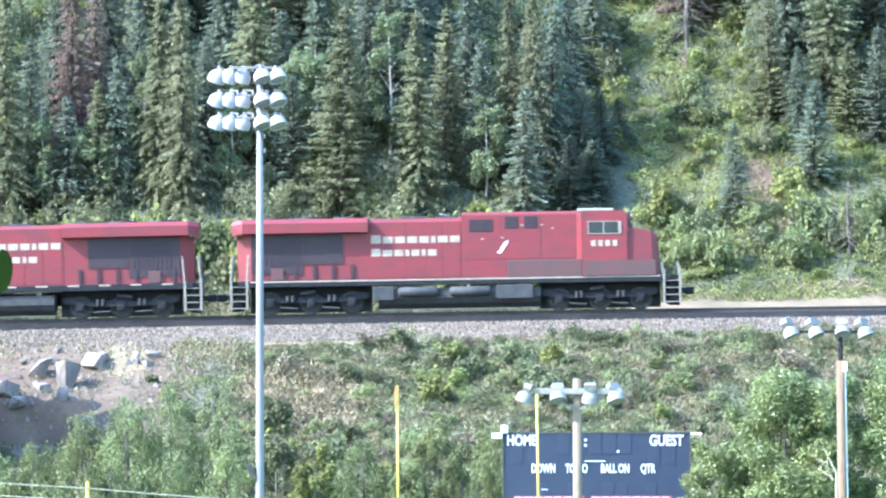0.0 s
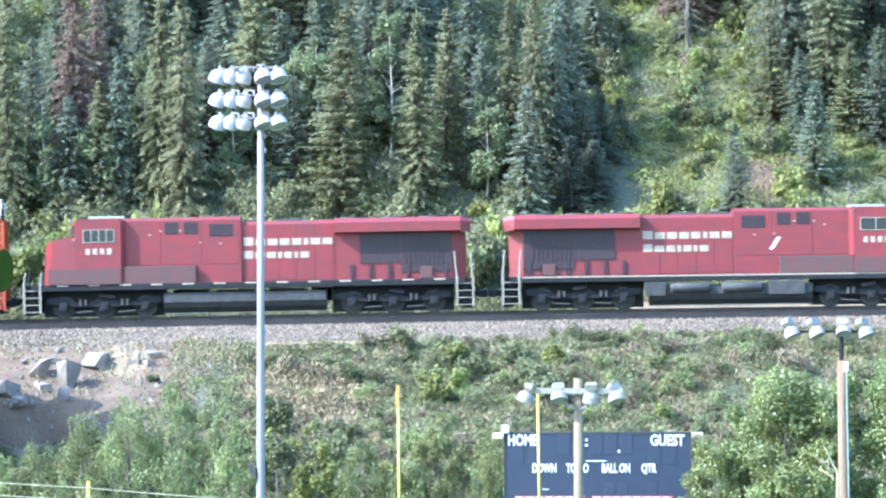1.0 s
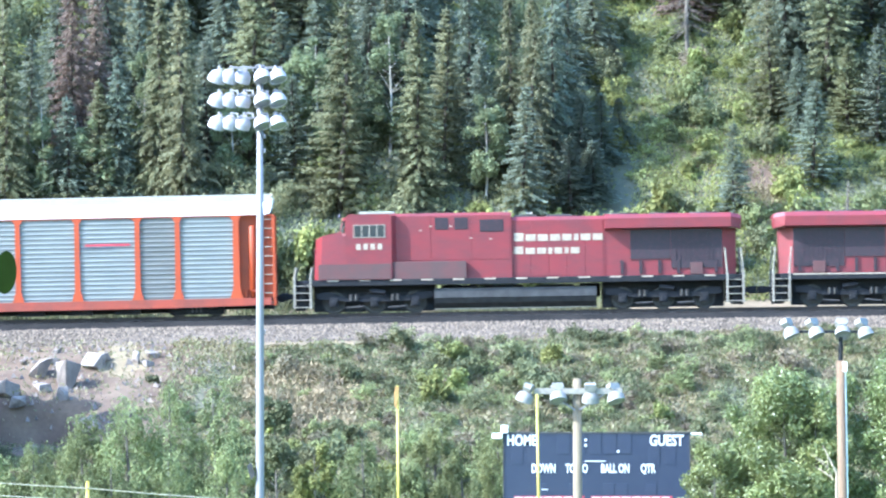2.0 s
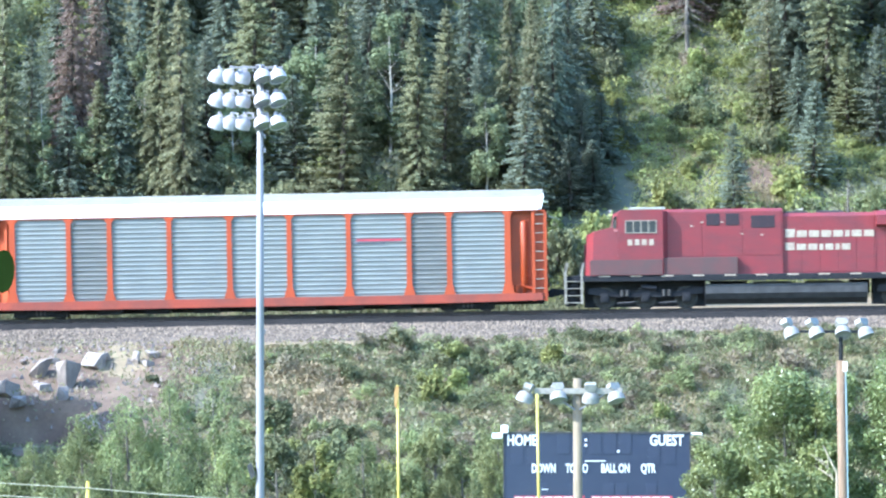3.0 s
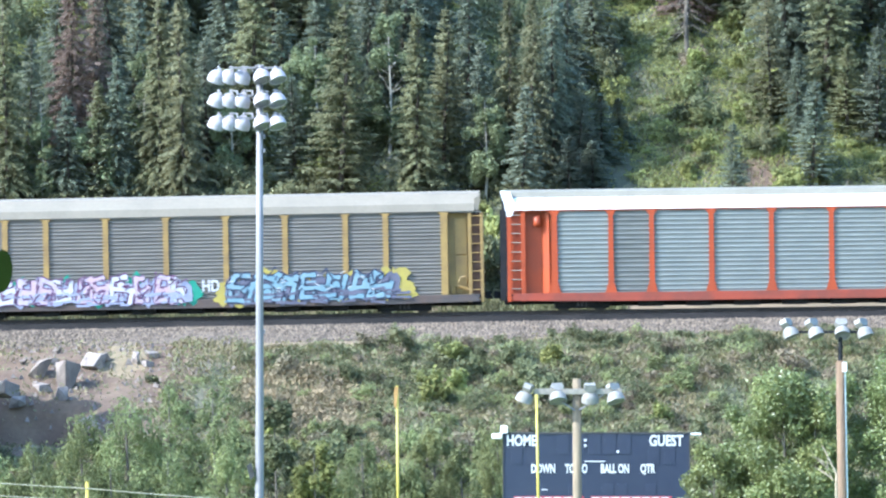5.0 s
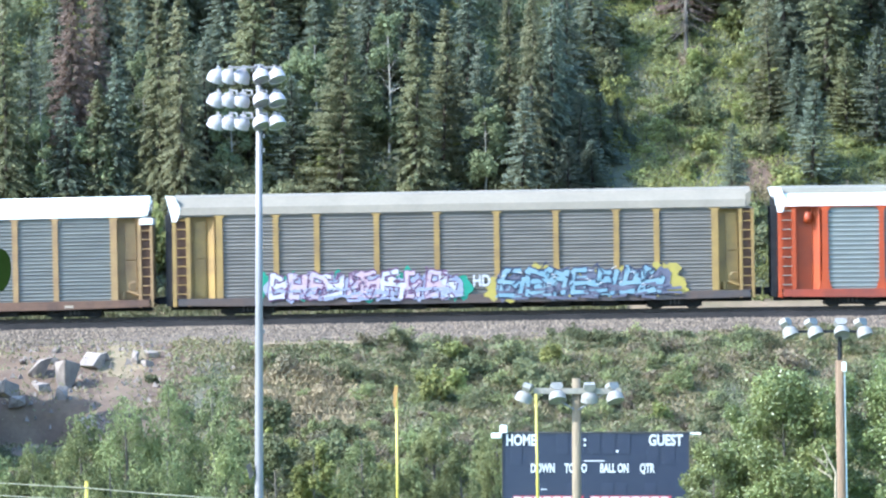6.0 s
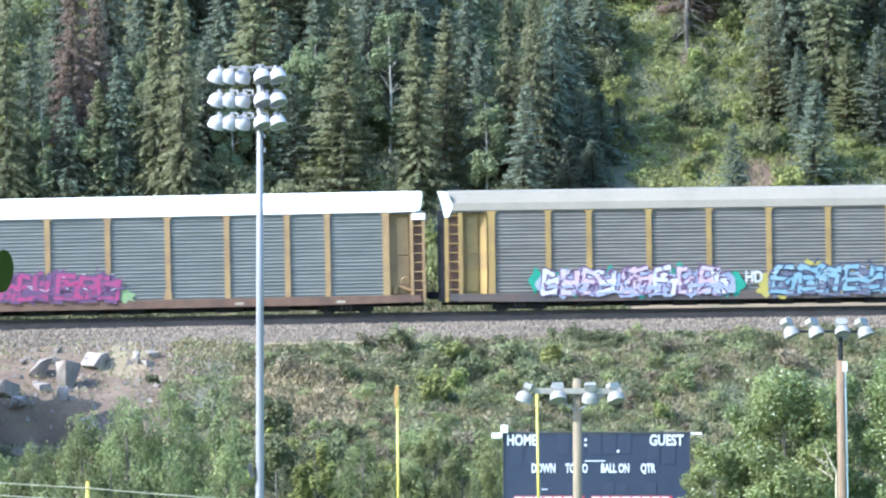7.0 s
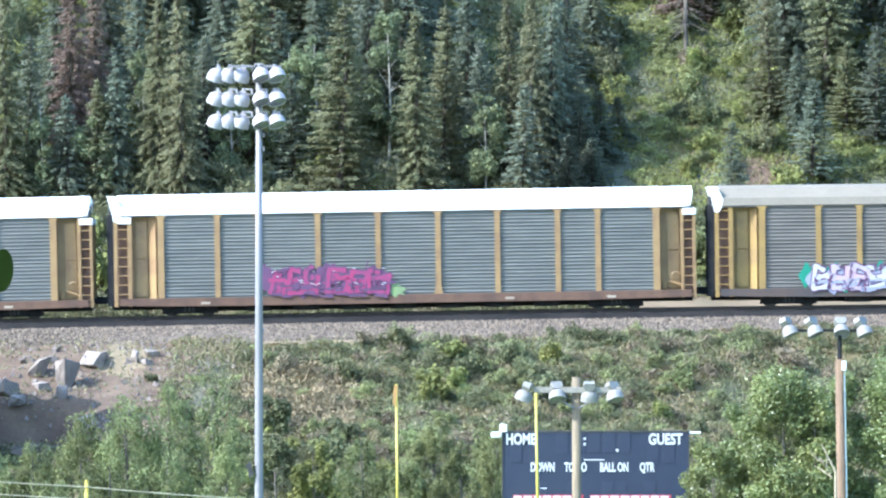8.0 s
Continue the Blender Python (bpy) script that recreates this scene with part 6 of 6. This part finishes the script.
# ---- rocks on the bank ----
def boulder(x, y, sx, sy, sz, seed, mat=ROCK, label="pale angular limestone boulder on the bare bank"):
    rng = random.Random(seed)
    bm = bmesh.new()
    # a broken block: the hull of a few jittered corners, its edges chipped
    for k in range(12):
        c = ((k & 1) * 2 - 1, (k >> 1 & 1) * 2 - 1, (k >> 2 & 1) * 2 - 1) if k < 8 else [rng.uniform(-1, 1) for _ in range(3)]
        bm.verts.new([0.46 * q + rng.uniform(-0.33, 0.33) for q in c])
    bmesh.ops.convex_hull(bm, input=bm.verts)
    bmesh.ops.delete(bm, geom=[v for v in bm.verts if not v.link_faces], context="VERTS")
    bmesh.ops.bevel(bm, geom=list(bm.edges), offset=0.03, segments=1, affect="EDGES")
    bmesh.ops.subdivide_edges(bm, edges=list(bm.edges), cuts=1)
    for v in bm.verts:
        v.co += Vector([noise.noise(v.co * 2.6 + Vector((seed, 0, k * 5))) for k in range(3)]) * 0.05
    ob = part("boulder", bm, mat)
    ob.matrix_world = Matrix.LocRotScale((x, y, land(x, y) + sz * 0.36), Euler((rng.uniform(-0.25, 0.25), rng.uniform(-0.35, 0.35), rng.uniform(0.2, 1.3))), (sx, sy, sz))
    tagged(ob, label, "boulder", "boulders on the bank")


boulder(-18.79, 290.60, 0.75, 0.63, 0.92, 1)
boulder(-17.35, 289.10, 0.95, 0.80, 1.30, 2)
boulder(-16.12, 291.75, 0.85, 0.72, 0.63, 3)
boulder(-16.53, 291.85, 0.45, 0.38, 0.44, 4)
boulder(-20.00, 287.55, 0.74, 0.62, 0.76, 5)
boulder(-19.51, 286.50, 0.59, 0.50, 0.43, 6)
boulder(-17.42, 287.10, 0.59, 0.50, 0.48, 7)
boulder(-18.48, 288.60, 0.54, 0.46, 0.38, 8)
boulder(-16.25, 283.75, 0.83, 0.70, 0.52, 9)
boulder(-18.86, 289.30, 0.30, 0.25, 0.24, 10)
boulder(-18.08, 291.80, 0.40, 0.34, 0.34, 11)
boulder(-13.58, 292.50, 0.45, 0.38, 0.34, 12)
boulder(-13.75, 291.60, 0.35, 0.29, 0.29, 13)
boulder(-15.81, 292.25, 0.35, 0.30, 0.34, 14)
boulder(-14.34, 291.95, 0.40, 0.34, 0.53, 15)
boulder(-18.15, 293.75, 0.30, 0.25, 0.20, 16)
boulder(-11.44, 288.60, 0.30, 0.25, 0.19, 17)
boulder(-12.59, 288.05, 0.30, 0.25, 0.19, 18)
boulder(-19.62, 292.05, 0.25, 0.21, 0.19, 19)


def rubble():
    """Small broken stone strewn over the bare stretch of the bank."""
    rng = np.random.default_rng(15)
    tet = np.array([(1, 0, -0.5), (-0.6, 0.9, -0.5), (-0.6, -0.9, -0.5), (0.1, 0.1, 0.9), (-0.2, 0.3, 0.75)], float)
    tri = np.array([(0, 1, 3), (1, 4, 3), (1, 2, 4), (2, 0, 3), (2, 3, 4), (0, 2, 1)])
    vs, fs, n = [], [], 0
    while n < 900:
        x, y = rng.uniform(-22, -9), rng.uniform(281, 295)
        if noise.noise((x * 0.5, y * 0.5, 8.0)) + rng.uniform(-0.4, 0.4) < 0.05:
            continue
        s = 0.03 + 0.16 * rng.random() ** 3
        p = tet * rng.uniform(0.6, 1.3, (5, 1)) * s
        c, q = math.cos(n), math.sin(n)
        vs.append(p @ np.array(((c, q, 0), (-q, c, 0), (0, 0, 1))) + (x, y, land(x, y) + 0.3 * s))
        fs.append(tri + 5 * n)
        n += 1
    tagged(new("rubble", mesh_of("rubble", np.concatenate(vs).tolist(), np.concatenate(fs).tolist(), ROCK)), "broken pale stone strewn over the bare bank", "rubble", kind="stuff")


rubble()


# ---- a sapling close to the camera ----
def near_sapling():
    rt = root("sapling", "slim sapling with a dark green leaf", "sapling", m=pose(-0.72, 8, 15.4))
    bm = bmesh.new()
    rod(bm, (0, 0, -0.1), (0.02, 0, 0.9), 0.014, 0.010, 8)
    rod(bm, (0.02, 0, 0.9), (0.0, 0, 1.75), 0.010, 0.004, 8)
    rod(bm, (0.015, 0, 1.45), (0.148, 0, 1.598), 0.004, 0.0015, 6)
    part("stem", bm, BARK, rt)
    for x, z, s, a in ((0.1555, 1.572, 0.028, 0.05), (0.06, 1.56, 0.03, -0.6), (0.0, 1.76, 0.04, 0.2), (-0.05, 1.3, 0.04, -1.0)):
        bm = bmesh.new()
        o = []
        for i in range(14):
            u = i / 14 * 2 * math.pi
            o.append((x + s * 0.52 * math.sin(u) * math.cos(a) + s * math.cos(u) * math.sin(a) * 0.9, z + s * math.cos(u) * math.cos(a)))
        prism(bm, o, -0.001, 0.001)
        part("leaf", bm, NEAR_LEAF, rt)
    return rt


sapling = near_sapling()


# ---- what moves: the train rolls past at an even pace ----
def motions():
    sway = ((0.0, 0.0), (1.0, 0.0), (1.5, 0.006), (3.0, 0.002), (3.5, 0.005), (4.0, 0.006), (4.5, 0.002), (6.0, -0.001), (6.5, 0.003), (7.0, 0.001), (7.5, 0.0), (8.0, 0.002))
    walk(sapling, [(t, pose(-0.72 + d, 8, 15.4 - 0.4 * d)) for t, d in sway])
    cars = ((lead_locomotive, 0.62, 6.9, 0, 0.53), (second_locomotive, -22.24, 6.9, 180, 0.53), (orange_car, -47.84, 10.2, 0, 0.42),
            (gold_car, -76.72, 10.2, 0, 0.42), (white_car, -105.39, 10.2, 0, 0.42), (last_car, -134.14, 10.2, 0, 0.42))
    for car, x0, half, turn, r in cars:
        rows = []
        for k in range(33):
            t = k * 0.25
            x = x0 + SPEED * t
            za, zb = rail_z(x - half), rail_z(x + half)
            pitch = math.degrees(math.atan2(zb - za, 2 * half))
            rows.append((t, pose(x, 300, (za + zb) / 2, 0, -pitch, 0) @ pose(0, 0, 0, 0, 0, turn)))
        walk(car, rows)
        way = 1 if turn == 0 else -1
        for truck in car.children:
            for axle in truck.children:
                if axle.name.startswith("wheelset"):
                    p = axle.location.copy()
                    walk(axle, [(k / FPS, pose(p.x, p.y, p.z, 0, way * math.degrees(SPEED * k / FPS / r) % 360, 0)) for k in range(8 * FPS + 1)])


motions()
